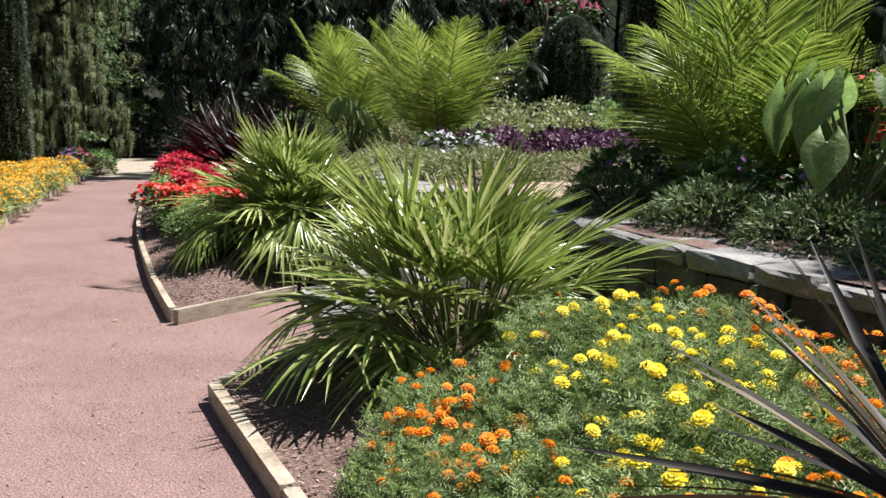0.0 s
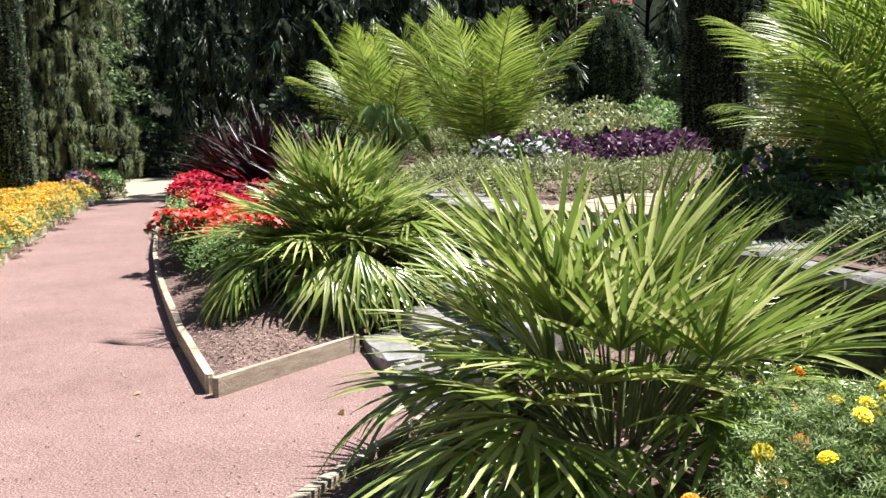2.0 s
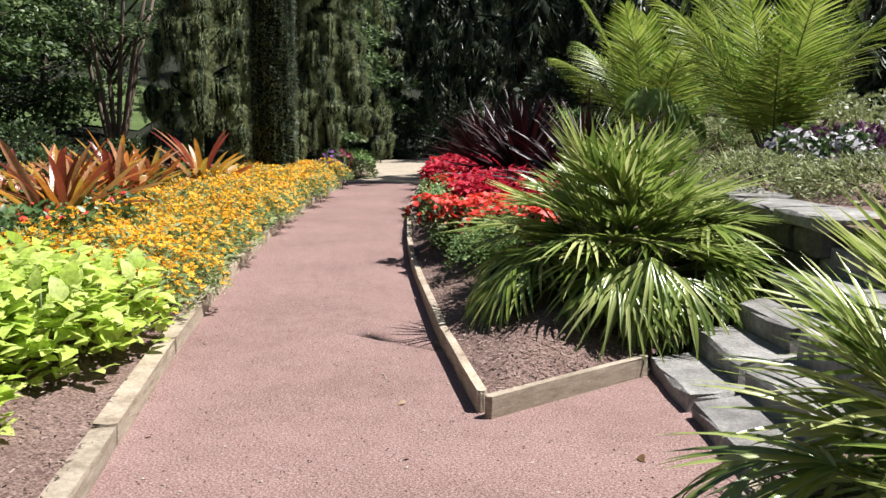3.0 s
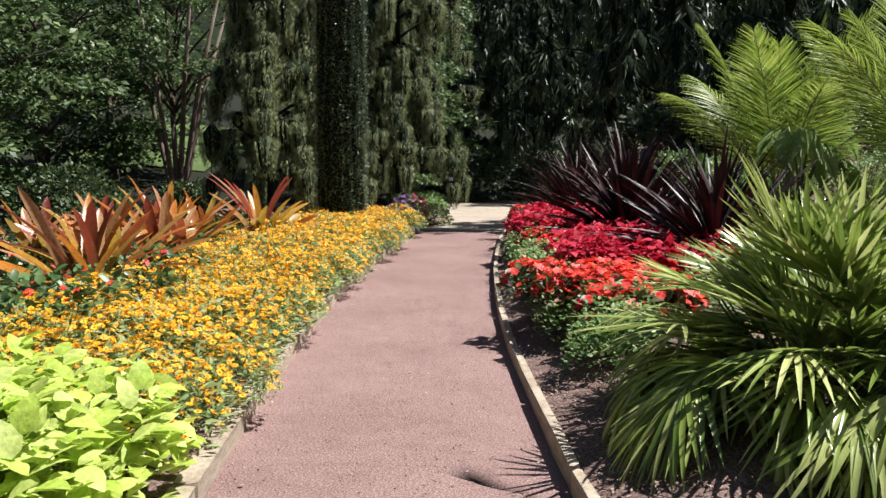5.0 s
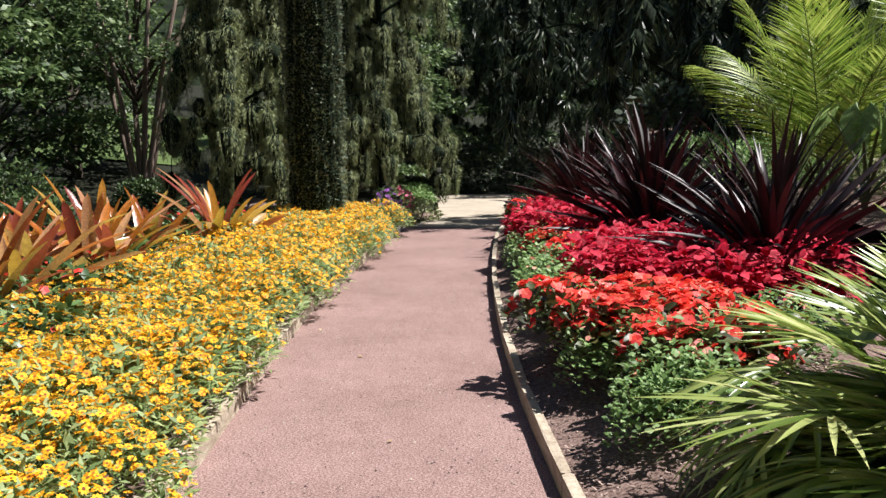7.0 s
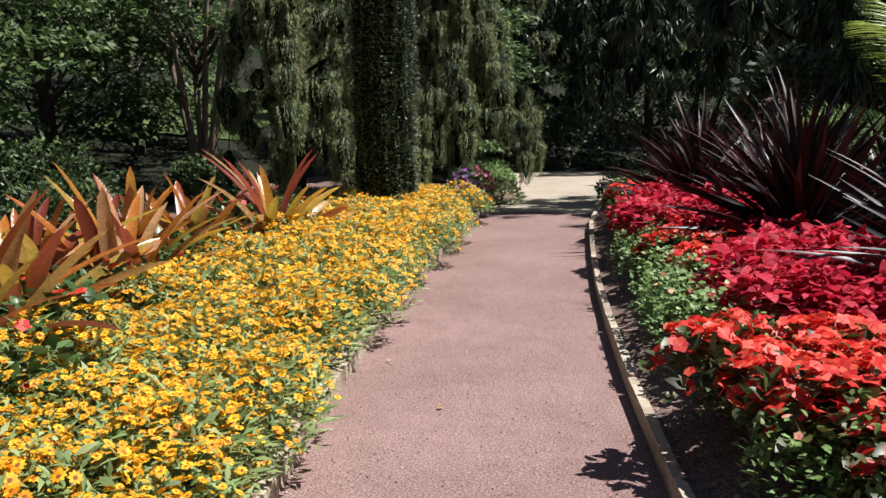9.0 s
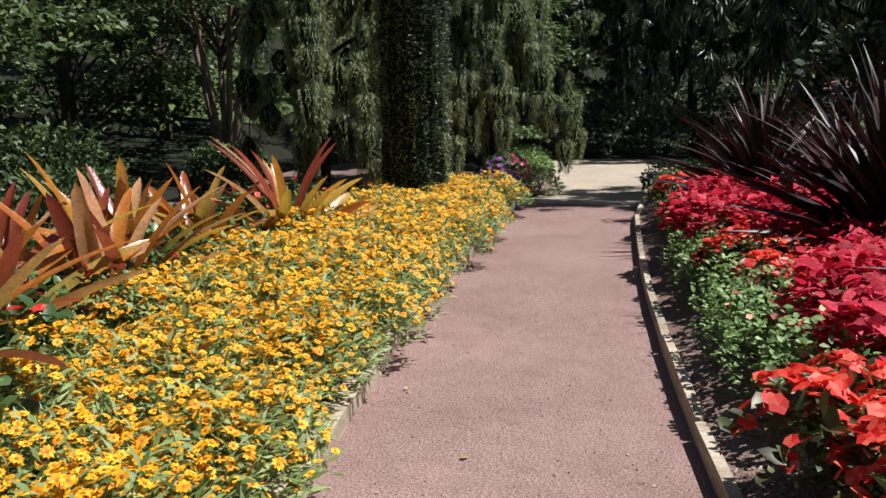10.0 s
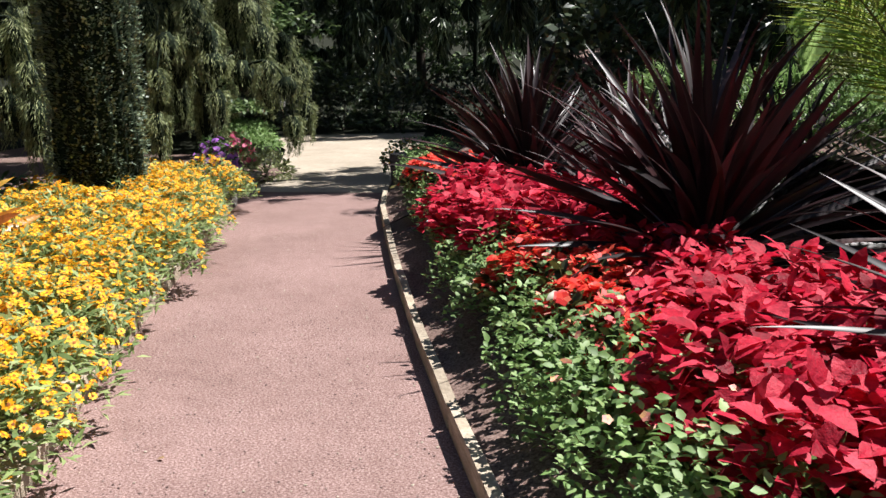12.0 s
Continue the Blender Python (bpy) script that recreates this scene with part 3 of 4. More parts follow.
feather_palm((-1.4, 15.6, 0.80), 16, 2.1, 21, "arching bright green feather palm on the terrace", 45, 84)
feather_palm((-2.85, 17.2, 0.80), 14, 2.15, 22, "upright yellow-green feather palm on the terrace", 48, 86)
feather_palm((1.28, 10.35, 0.70), 24, 1.85, 23, "large sunlit feather palm above the stone wall", 58, 84)


# ---- flower plants ----
def foliage(n, radius, height, leaf, size, mat, low=0.05, flat=0.4, dome=0.6):
    """Leaves through a low dome."""
    a, r = rng.uniform(0, 2 * math.pi, n), radius * np.sqrt(rng.uniform(0, 1, n))
    top = height * (1 - dome * (r / radius) ** 3)
    z = low + (top - low) * rng.uniform(0, 1, n) ** 0.55
    o = np.stack([r * np.cos(a), r * np.sin(a), z], 1)
    d = np.stack([np.cos(a), np.sin(a), np.zeros(n)], 1) * 0.5 + random_dirs(n, -0.2, 0.9) * 0.9
    return stamp("foliage", leaf, o, frames_along(d, (0, 0, 1), rng.normal(0, flat, n)), size * rng.uniform(0.7, 1.25, n), mat)


def daisy(petals, inner=0.16, wide=0.22):
    v, f = [], []
    for i in range(petals):
        a = i * 2 * math.pi / petals
        c, s = math.cos(a), math.sin(a)
        o = len(v)
        for x, y, z in ((inner, 0, 0), (0.62, -wide, 0.10), (1.0, 0, 0.04), (0.62, wide, 0.10)):
            v.append((z, c * x - s * y, s * x + c * y))
        f.append((o, o + 1, o + 2, o + 3))
    return v, f


EYE_DISC = ([(0.14, 0, 0)] + [(0.05, 0.3 * math.cos(i * math.pi / 3), 0.3 * math.sin(i * math.pi / 3)) for i in range(6)], [(0, 1 + i, 1 + (i + 1) % 6) for i in range(6)])


def pompon():
    v, f = [], []
    for ring, (rad, h, k) in enumerate(((1.0, 0.0, 9), (0.85, 0.28, 8), (0.6, 0.5, 7), (0.3, 0.62, 5))):
        for i in range(k):
            a = (i + 0.37 * ring) * 2 * math.pi / k
            c, s = math.cos(a), math.sin(a)
            o = len(v)
            for x, y, z in ((rad * 0.25, 0, h - 0.12), (rad * 0.8, -0.27, h + 0.06), (rad, -0.14, h - 0.07), (rad * 1.02, 0.12, h + 0.03), (rad * 0.8, 0.27, h - 0.02)):
                v.append((z, c * x - s * y, s * x + c * y))
            f.append((o, o + 1, o + 2, o + 3, o + 4))
    return v, f


def heads(name, template, n, radius, height, size, mat, dome=0.6, tilt=0.35, over=0.03, seed=None):
    a, r = rng.uniform(0, 2 * math.pi, n), radius * np.sqrt(rng.uniform(0, 1, n))
    z = height * (1 - dome * (r / radius) ** 3) + rng.uniform(-0.03, over, n)
    o = np.stack([r * np.cos(a), r * np.sin(a), z], 1)
    d = np.stack([np.cos(a) * r / radius * 0.5, np.sin(a) * r / radius * 0.5, np.ones(n)], 1) + rng.normal(0, tilt, (n, 3)) * (1, 1, 0.2)
    mats, sc = frames_along(d, (0.3, 0.9, 0.1), rng.uniform(0, 6, n)), size * rng.uniform(0.75, 1.15, n)
    return stamp(name, template, o, mats, sc, mat, False), o, mats, sc


def zinnia(label):
    root = thing("zinnia_plant", (0, 0, -50), label, "flower", "zinnias along the path")
    part("foliage", foliage(520, 0.27, 0.355, LANCE, 0.07, M_ZLEAF), root)
    me, o, mats, sc = heads("bloom", daisy(9, 0.16, 0.27), 130, 0.28, 0.36, 0.0205, M_ZPETAL)
    part("bloom", me, root, "golden-yellow daisy flowers", "stuff")
    part("bloom_centre", stamp("centre", EYE_DISC, o, mats, sc, M_ZEYE, False), root, "rust-brown flower centres", "stuff")
    return root


def fern():
    """A finely divided leaf."""
    v, f = [(0, -0.012, 0), (1, 0, -0.1), (0, 0.012, 0)], [(0, 1, 2)]
    for k in range(5):
        x = 0.15 + 0.17 * k
        ln = 0.30 - 0.03 * abs(k - 1.5)
        for sgn in (-1, 1):
            o = len(v)
            v += [(x, 0, -0.02 * k), (x + 0.10, sgn * ln * 0.55, 0.03), (x + 0.24, sgn * ln, -0.04), (x + 0.03, sgn * ln * 0.5, 0.02)]
            f.append((o, o + 1, o + 2, o + 3) if sgn < 0 else (o + 3, o + 2, o + 1, o))
    return v, f


def marigold(mat, label, n):
    root = thing("marigold_plant", (0, 0, -50), label, "flower", "marigolds in the near bed")
    part("foliage", foliage(560, 0.25, 0.34, fern(), 0.075, M_MLEAF, 0.04, 0.7), root)
    for _ in range(n):
        me, *_ = heads("flower", pompon(), 1, 0.22, 0.36, 0.027, mat, 0.5, 0.3, 0.05)
        part("flower", me, root)
    return root


def leafy(name, label, category, group, leaf, n, radius, height, size, mat, extra=None, flat=0.4):
    root = thing(name, (0, 0, -50), label, category, group)
    part("foliage", foliage(n, radius, height, leaf, size, mat, 0.03, flat), root)
    if not extra:
        part("stem", mesh_of("stem", *tube([(0, 0, -0.03), (0.02, 0.01, height * 0.4), (0.01, 0.03, height * 0.75)], (0.012, 0.009, 0.005), 5), M_FANSTEM), root)
    if extra:
        tpl, count, fs, fmat, flabel = extra
        me, *_ = heads("flowers", tpl, count, radius * 0.95, height, fs, fmat, 0.6, 0.5)
        part("bloom", me, root, flabel, "stuff")
    return root


def plant_out(kinds, spots, size=(0.85, 1.15)):
    """Copies of the plants at (x, y, z) spots; the first kinds move to the first spots."""
    for i, (x, y, z) in enumerate(spots):
        m = pose(x, y, z, rng.uniform(-6, 6), rng.uniform(-6, 6), rng.uniform(0, 360)) @ Matrix.Scale(rng.uniform(*size), 4)
        k = kinds[i % len(kinds)]
        if i < len(kinds):
            k.matrix_basis = m
        else:
            c = copy_thing(k, m)
            c.matrix_basis = m


def band(points, near, far, step, zfun, side, skip=0.0, wave=0.12):
    """Jittered spots in a band beside a polyline."""
    p, d = along(points, step)
    out = []
    rows = max(1, int(round((far - near) / step)))
    for r in range(rows):
        off = near + (r + 0.5) * (far - near) / rows
        for (x, y), (dx, dy) in zip(p, d):
            if rng.uniform() < skip:
                continue
            o = off + rng.normal(0, wave * 0.4)
            qx, qy = x + dy * side * o + rng.normal(0, step * 0.2), y - dx * side * o + rng.normal(0, step * 0.2)
            out.append((qx, qy, zfun(qx, qy, o)))
    return out


rng = np.random.default_rng(31)
FIVE = daisy(5, 0.03, 0.46)
zs = [q for q in band([(-4.88, 9.95)] + LEFT[6:-1] + [(-8.55, 19.9)], 0.04, 1.45, 0.27, lambda x, y, o: 0.06 + 0.05 * o, -1, 0.03) if math.hypot(q[0] + 9.03, q[1] - 18.35) > 0.4]
plant_out([zinnia("bushy zinnia covered in golden-yellow daisy flowers") for _ in range(5)], zs)

# Marigolds: orange and lemon drifts in the near bed.
yellow, orange = [], []
for i in range(13):
    for j in range(13):
        u, v = i * 0.26, j * 0.25
        x, y = -1.35 + u * 0.80 + v * 0.36 + rng.normal(0, 0.05), 7.3 + u * 0.10 - v * 0.92 + rng.normal(0, 0.05)
        edge = np.interp(-y, [-7.65, -6.63, -5.2, -3.9], [-1.95, -1.37, -0.55, 0.3])
        wallx = np.interp(-y, [-8.75, -7.98, -7.3, -6.25, -4.3], [0.12, 0.42, 0.78, 1.35, 2.6])
        if not edge + 0.35 < x < wallx - 0.2 or y < 4.7 or math.hypot(x + 0.92, y - 8.02) < 0.75 or (x < -0.35 and y > 6.95):
            continue
        drift = math.hypot((x - 0.0) / 0.45, (y - 6.6) / 0.95)
        (yellow if drift < 1 else orange).append((x, y, near_bed_z(x, y, 0) + (0.02 if x > -0.35 or y < 6.3 else -0.10)))
plant_out([marigold(M_MYEL, "marigold with lemon-yellow double flowers", n) for n in (13, 5, 9, 3)], yellow)
plant_out([marigold(M_MORA, "marigold with bright orange double flowers", n) for n in (20, 8, 15, 4, 11)], orange)

# Lime-green mound in the left bed.
lime_spots = [(-5.1 + 0.54 * r * math.cos(a), 8.72 + 0.56 * r * math.sin(a), 0.08) for r, a in ((0, 0), (0.55, 0.3), (0.6, 1.5), (0.6, 2.8), (0.6, 4.0), (0.6, 5.2), (1.15, 2.2), (1.2, 3.1), (1.2, 4.0), (1.1, 5.0), (1.0, 1.2))] + [(-4.55, 7.9, 0.05), (-4.85, 7.65, 0.05)]
plant_out([leafy("sweet_potato_vine", "mound of lime-green broad-leaved foliage", "plant", "lime-green mound", COLEUS_LEAF, 380, 0.36, 0.50, 0.095, M_LIME, None, 0.25) for _ in range(3)], lime_spots)

# Curved bed: lantana border, red coleus, scarlet impatiens.
LANT_FRONT = ((-3.5, 12.1), (-3.42, 12.32), (-3.28, 12.55), (-3.2, 12.35), (-3.1, 12.75), (-2.98, 12.55))
rbz = lambda x, y, o: 0.07 + 0.2 * min(1, o)
lant = band(RIGHT[2:-1], 0.29, 0.70, 0.21, rbz, 1, 0.05, 0.1) + [(x, y, 0.24) for x, y in LANT_FRONT]
plant_out([leafy("lantana_plant", "low green lantana with a few pink florets", "plant", "green border plants", OVATE, 360, 0.19, 0.38, 0.035, M_LANT, (FIVE, 3, 0.018, M_PINK, "pale pink florets")) for _ in range(4)], lant)


def patch(cx, cy, rx, ry, step, z):
    out = []
    for i in range(int(2 * rx / step) + 1):
        for j in range(int(2 * ry / step) + 1):
            u, v = -rx + i * step + rng.normal(0, step * 0.15), -ry + j * step + rng.normal(0, step * 0.15)
            if (u / rx) ** 2 + (v / ry) ** 2 < 1:
                a = math.radians(19)
                out.append((cx + u * math.cos(a) - v * math.sin(a), cy + u * math.sin(a) + v * math.cos(a), z))
    return out


col = patch(-3.68, 14.38, 0.92, 0.98, 0.26, 0.30) + patch(-5.25, 16.9, 0.42, 1.1, 0.27, 0.31) + patch(-4.5, 15.45, 0.28, 0.5, 0.27, 0.28)
plant_out([leafy("coleus_plant", "crimson-leaved coleus in dense rows", "plant", "red coleus", COLEUS_LEAF, 240, 0.23, 0.40, 0.076, M_COLEUS, None, 0.3) for _ in range(4)], col)
imp = patch(-3.55, 12.6, 0.42, 0.7, 0.22, 0.30) + patch(-4.85, 15.4, 0.28, 0.85, 0.2, 0.30) + patch(-5.95, 18.6, 0.34, 1.2, 0.22, 0.32) + patch(-3.85, 13.0, 0.5, 0.4, 0.22, 0.29)
plant_out([leafy("impatiens_plant", "impatiens with scarlet-orange flowers over dark leaves", "flower", "scarlet impatiens", OVATE, 90, 0.18, 0.26, 0.07, M_IMPLEAF, (FIVE, 70, 0.029, M_IMP, "scarlet-orange flat flowers")) for _ in range(4)], imp)


# ---- strap-leaved plants ----
def rosette(name, at, n, length, width, mat, seed, label, category, group, high=85, low=10, droop=0.35, base=0.08, lift=0.0, tip=0.85, foot=0.55):
    global rng
    rng = np.random.default_rng(seed)
    root = thing(name, at, label, category, group)
    for i in range(n):
        q = (i + 0.5) / n
        az = i * 2.39996 + rng.uniform(-0.35, 0.35)
        e = math.radians(high - (high - low) * q + rng.uniform(-8, 8))
        d = np.array([[math.cos(az) * math.cos(e), math.sin(az) * math.cos(e), math.sin(e)]])
        L = length * rng.uniform(0.75, 1.1)
        w = lambda t: 0.5 * (foot + (1 - foot) * math.sin(min(1, t * 1.6) * math.pi / 2)) * math.sqrt(max(0, 1 - t ** 7)) * (1 if t < 0.5 else 1 - tip * (t - 0.5) / 0.5) + 0.004
        me = stamp("leaf", strip(13, w, droop * rng.uniform(0.4, 1.5)), np.array([[math.cos(az) * base * q, math.sin(az) * base * q, lift * (1 - q)]]),
                   frames_along(d, (0, 0, 1), rng.normal(0, 0.6, 1)), [L], mat, True, np.array([width * rng.uniform(0.8, 1.15)]), 0.4 if tip > 0.5 else 0.5)
        part("leaf", me, root)
    return root


CORD = ("dark burgundy cordyline with stiff sword leaves in the red bed", "plant", "dark cordylines")
rosette("cordyline", (-4.28, 16.1, 0.32), 240, 0.95, 0.056, M_CORD, 41, *CORD, 86, -14, 0.28, 0.36, 0.42)
rosette("cordyline", (-5.4, 18.3, 0.30), 200, 0.9, 0.056, M_CORD, 42, *CORD, 86, -14, 0.28, 0.34, 0.4)
rosette("cordyline", (-4.6, 17.5, 0.30), 120, 0.9, 0.052, M_CORD, 43, *CORD, 86, 0, 0.25, 0.2, 0.3)
rosette("cordyline", (-3.7, 17.5, 0.32), 110, 0.75, 0.052, M_CORD, 44, *CORD, 86, -14, 0.28, 0.28, 0.34)
rosette("cordyline", (-3.2, 14.45, 0.32), 190, 0.92, 0.05, M_CORD, 45, *CORD, 86, -12, 0.32, 0.34, 0.36)
BR = ("bromeliad with broad orange-bronze strap leaves", "plant", "orange bromeliads")
BRS = (92, 28, 0.42, 0.24, 0.0, 0.3, 0.85)
for x, y, size, seed in ((-7.75, 12.15, 0.92, 51), (-8.2, 12.75, 0.8, 57), (-8.15, 13.55, 0.92, 52), (-8.65, 13.2, 0.8, 58), (-8.75, 14.2, 0.82, 53), (-8.75, 15.85, 0.88, 54), (-9.1, 15.2, 0.75, 59), (-9.2, 12.9, 0.8, 55)):
    rosette("bromeliad", (x, y, 0.2), 27, size, 0.11, M_BROM, seed, *BR, *BRS)
flax = rosette("flax_plant", (0.06, 4.85, 0.84), 80, 0.46, 0.022, M_FLAX, 56, "dark spiky flax with long stiff blades beside marigolds", "plant", "spiky plants", 75, -12, 0.10, 0.06)
part("stem", mesh_of("stem", *tube([(0.05, 0.03, -0.72), (0.03, 0, -0.3), (0, 0, 0.03)], (0.035, 0.03, 0.03), 8), M_BARK), flax)

rng = np.random.default_rng(61)
under = band([(-6.2, 10.9), (-7.3, 12.6), (-8.2, 14.6), (-8.9, 16.5), (-9.4, 18.0)], 0.0, 1.3, 0.4, lambda x, y, o: 0.17, -1, 0.1)
plant_out([leafy("pentas_plant", "dark green leafy bedding plant with a few red flowers", "plant", "green underplanting", OVATE, 150, 0.28, 0.36, 0.085, M_GREEN, (FIVE, 4, 0.03, M_IMP, "small red flowers")) for _ in range(3)], under)


# ---- elephant ears ----
def ear_leaf():
    v, f = [], []
    n = 9
    for i in range(n):
        t = i / (n - 1)
        x = -0.35 + 1.35 * t
        w = 0.42 * math.sin(min(1, (t + 0.12) * 1.5) * math.pi * 0.62) * (1 - max(0, t - 0.45) ** 1.6 * 2.6)
        w = max(0.01, w)
        inner = 0.16 * max(0, 1 - t / 0.26)
        for y, z in ((-w, 0.03), (-(w + inner) / 2, 0.07), (-inner, 0), (inner, 0), ((w + inner) / 2, 0.07), (w, 0.03)):
            v.append((x, y, z * (1 - 0.3 * t) - 0.22 * t * t + 0.012 * math.sin(9 * t + 3 * y)))
    for i in range(n - 1):
        for j in range(5):
            if j == 2 and (i + 1) / (n - 1) <= 0.26:
                continue
            a = i * 6 + j
            f.append((a, a + 1, a + 7, a + 6))
    return v, f


def elephant_ear(at, n, tall, size, seed, label):
    global rng
    rng = np.random.default_rng(seed)
    root = thing("elephant_ear", at, label, "plant", "elephant ears")
    for i in range(n):
        az = i * 2.4 + rng.uniform(-0.3, 0.3)
        h = np.array((math.cos(az), math.sin(az), 0))
        r, z = tall * rng.uniform(0.2, 0.55), tall * rng.uniform(0.55, 1.0)
        pts = [h * r * t * t + np.array((0, 0, z * t)) for t in np.linspace(0, 1, 7)]
        stalk = part("leaf_stalk", mesh_of("stalk", *tube(pts, np.linspace(0.02, 0.008, 7), 6), M_FANSTEM), root)
        d = (h * 0.55 + np.array((0, 0, -0.85)) + rng.normal(0, 0.2, 3))[None]
        part("leaf", stamp("ear", ear_leaf(), np.array(pts[-1])[None], frames_along(d, (0, 0, 1), rng.normal(0, 0.3, 1)), [size * rng.uniform(0.75, 1.1)], M_EAR), stalk)
    return root


elephant_ear((1.34, 8.55, 0.7), 12, 0.92, 0.35, 77, "elephant ear with large pale green heart-shaped leaves")
elephant_ear((-2.6, 15.6, 0.78), 9, 0.8, 0.30, 72, "elephant ear with large green leaves at the palms' feet")
elephant_ear((-2.85, 19.5, 0.98), 14, 1.15, 0.5, 73, "elephant ear with sunlit green leaves behind the cordylines")


# ---- terrace shrubs and drifts ----
rng = np.random.default_rng(81)


def mound(name, at, rx, ry, h, n, leaf, size, mat, label, category="shrub", group="terrace shrubs", extra=None):
    root = thing(name, at, label, category, group)
    d = random_dirs(n, 0.0, 1.0)
    k = rng.uniform(0.45, 1.0, n) ** 0.4
    wob = np.array([1 + 0.22 * lump(*(q * 3 + at[0])) for q in d]) * k
    o = d * np.array((rx, ry, h)) * wob[:, None]
    o[:, 2] += 0.03
    part("foliage", stamp("foliage", leaf, o, frames_along(d * (1, 1, 0.6) + rng.normal(0, 0.55, (n, 3)), (0, 0, 1), rng.normal(0, 0.8, n)), size * rng.uniform(0.7, 1.3, n), mat), root)
    for a in range(3):
        c, e = math.cos(a * 2.1 + at[0]), math.sin(a * 2.1 + at[0])
        part("stem", mesh_of("stem", *tube([(0, 0, -0.02), (0.3 * rx * c, 0.3 * ry * e, 0.35 * h), (0.6 * rx * c, 0.6 * ry * e, 0.7 * h)], (0.015, 0.011, 0.006), 5), M_BARK), root)
    if extra:
        tpl, count, fs, fmat, flabel = extra
        dd = random_dirs(count, 0.25, 1.0)
        oo = dd * np.array((rx, ry, h)) * rng.uniform(0.95, 1.1, (count, 1))
        part("bloom", stamp("bloom", tpl, oo, frames_along(dd + rng.normal(0, 0.3, dd.shape), (0.3, 0.9, 0.1)), fs * rng.uniform(0.8, 1.2, count), fmat, False), root, flabel, "stuff")
    return root


SAGE = "low spreading silvery green shrub spilling over the wall"
for x, y, rx, ry in ((-1.55, 12.6, 0.7, 0.6), (-0.7, 12.2, 0.75, 0.55), (0.35, 12.3, 0.8, 0.5), (1.2, 11.9, 0.7, 0.5)):
    mound("spreading_shrub", (x, y, 0.74), rx, ry, 0.28, 3600, NEEDLE, 0.058, M_GREY, SAGE)
for x, y, rx, ry in ((0.25, 9.85, 0.4, 0.34), (0.72, 9.02, 0.42, 0.46), (1.08, 8.26, 0.42, 0.48), (1.42, 7.6, 0.45, 0.52), (2.1, 6.75, 0.45, 0.6)):
    mound("spreading_shrub", (x, y, 0.68), rx, ry, 0.30, 3000, NEEDLE, 0.052, M_TRAIL, "low feathery green shrub along the wall top")
for x, y in ((0.35, 10.3), (0.9, 9.5), (1.4, 8.9), (1.1, 10.9)):
    mound("violet_flower", (x, y, 0.72), 0.35, 0.35, 0.42, 500, OVATE, 0.08, M_GREEN, "shaded bedding plant with violet flowers", "flower", "violet bedding", (FIVE, 14, 0.035, M_VIOLET, "violet flowers"))
for x, y in ((-1.25, 13.7), (-0.85, 13.8)):
    mound("white_flower", (x, y, terrace_z(x, y) - 0.02), 0.32, 0.25, 0.42, 420, OVATE, 0.07, M_GREEN, "bedding plant with white flowers", "flower", "white bedding", (FIVE, 75, 0.040, M_WHITE, "white flowers"))
for i in range(12):
    x, y = -1.3 + (i % 6) * 0.45 + rng.normal(0, 0.1), 14.6 + (i // 6) * 0.9 + (i % 6) * 0.3 + rng.normal(0, 0.1)
    mound("purple_foliage_plant", (x, y, terrace_z(x, y) - 0.02), 0.34, 0.34, 0.38, 420, OVATE, 0.08, M_PURPLE, "purple-leaved bedding plant on the terrace", "plant", "purple bedding")
for i in range(18):
    x, y = -1.4 + (i % 6) * 0.95 + rng.normal(0, 0.1), 18.0 + (i // 6) * 1.3 + rng.normal(0, 0.15)
    mound("silver_plant", (x, y, terrace_z(x, y) - 0.02), 0.6, 0.6, 0.55, 800, SMALL, 0.085, M_GREY if i % 3 else M_LANT, "silvery green ground-cover plant on the terrace", "plant", "silver drift", (FIVE, 12, 0.035, M_MORA if i % 4 == 0 else M_WHITE, "scattered small flowers"))

for x, y in ((-2.5, 18.4), (-1.9, 17.6), (-3.1, 19.5), (-2.4, 20.4)):
    mound("spreading_shrub", (x, y, terrace_z(x, y) - 0.03), 0.6, 0.6, 0.42, 2000, NEEDLE, 0.08, M_GREY, "low silvery green shrub behind the cordylines")
for x, y in ((-3.3, 17.9), (-3.6, 19.0), (-2.9, 18.6), (-4.2, 19.4)):
    mound("spreading_shrub", (x, y, terrace_z(x, y) - 0.03), 0.55, 0.55, 0.4, 1500, NEEDLE, 0.08, M_LANT, "low green shrub on the dark mulch")
mound("red_flower", (2.0, 10.0, 0.7), 0.5, 0.5, 0.95, 700, OVATE, 0.10, M_GREEN, "leafy plant with red flower clusters behind the palm", "flower", "red bedding", (FIVE, 60, 0.04, M_IMP, "red flowers"))

# Far end of the path.
mound("violet_flower", (-9.3, 21.0, 0.1), 0.26, 0.26, 0.46, 360, OVATE, 0.06, M_GREEN, "clump of violet flowers at the path's end", "flower", "violet bedding", (FIVE, 80, 0.042, M_VIOLET, "violet flowers"))
mound("pink_flower", (-9.4, 21.7, 0.1), 0.26, 0.26, 0.46, 360, OVATE, 0.06, M_GREY, "clump of pink flowers at the path's end", "flower", "pink bedding", (FIVE, 60, 0.04, M_MYRTLE, "pink flowers"))
mound("silver_plant", (-9.05, 21.7, 0.0), 0.38, 0.4, 0.36, 700, SMALL, 0.06, M_GREY, "silvery green plant at the path's corner", "plant", "silver drift")
mound("orange_flower", (-7.35, 22.1, 0.08), 0.3, 0.3, 0.38, 300, OVATE, 0.06, M_GREEN, "clump of orange-yellow flowers by a rock", "flower", "orange bedding", (FIVE, 26, 0.03, M_ZPETAL, "orange-yellow flowers"))
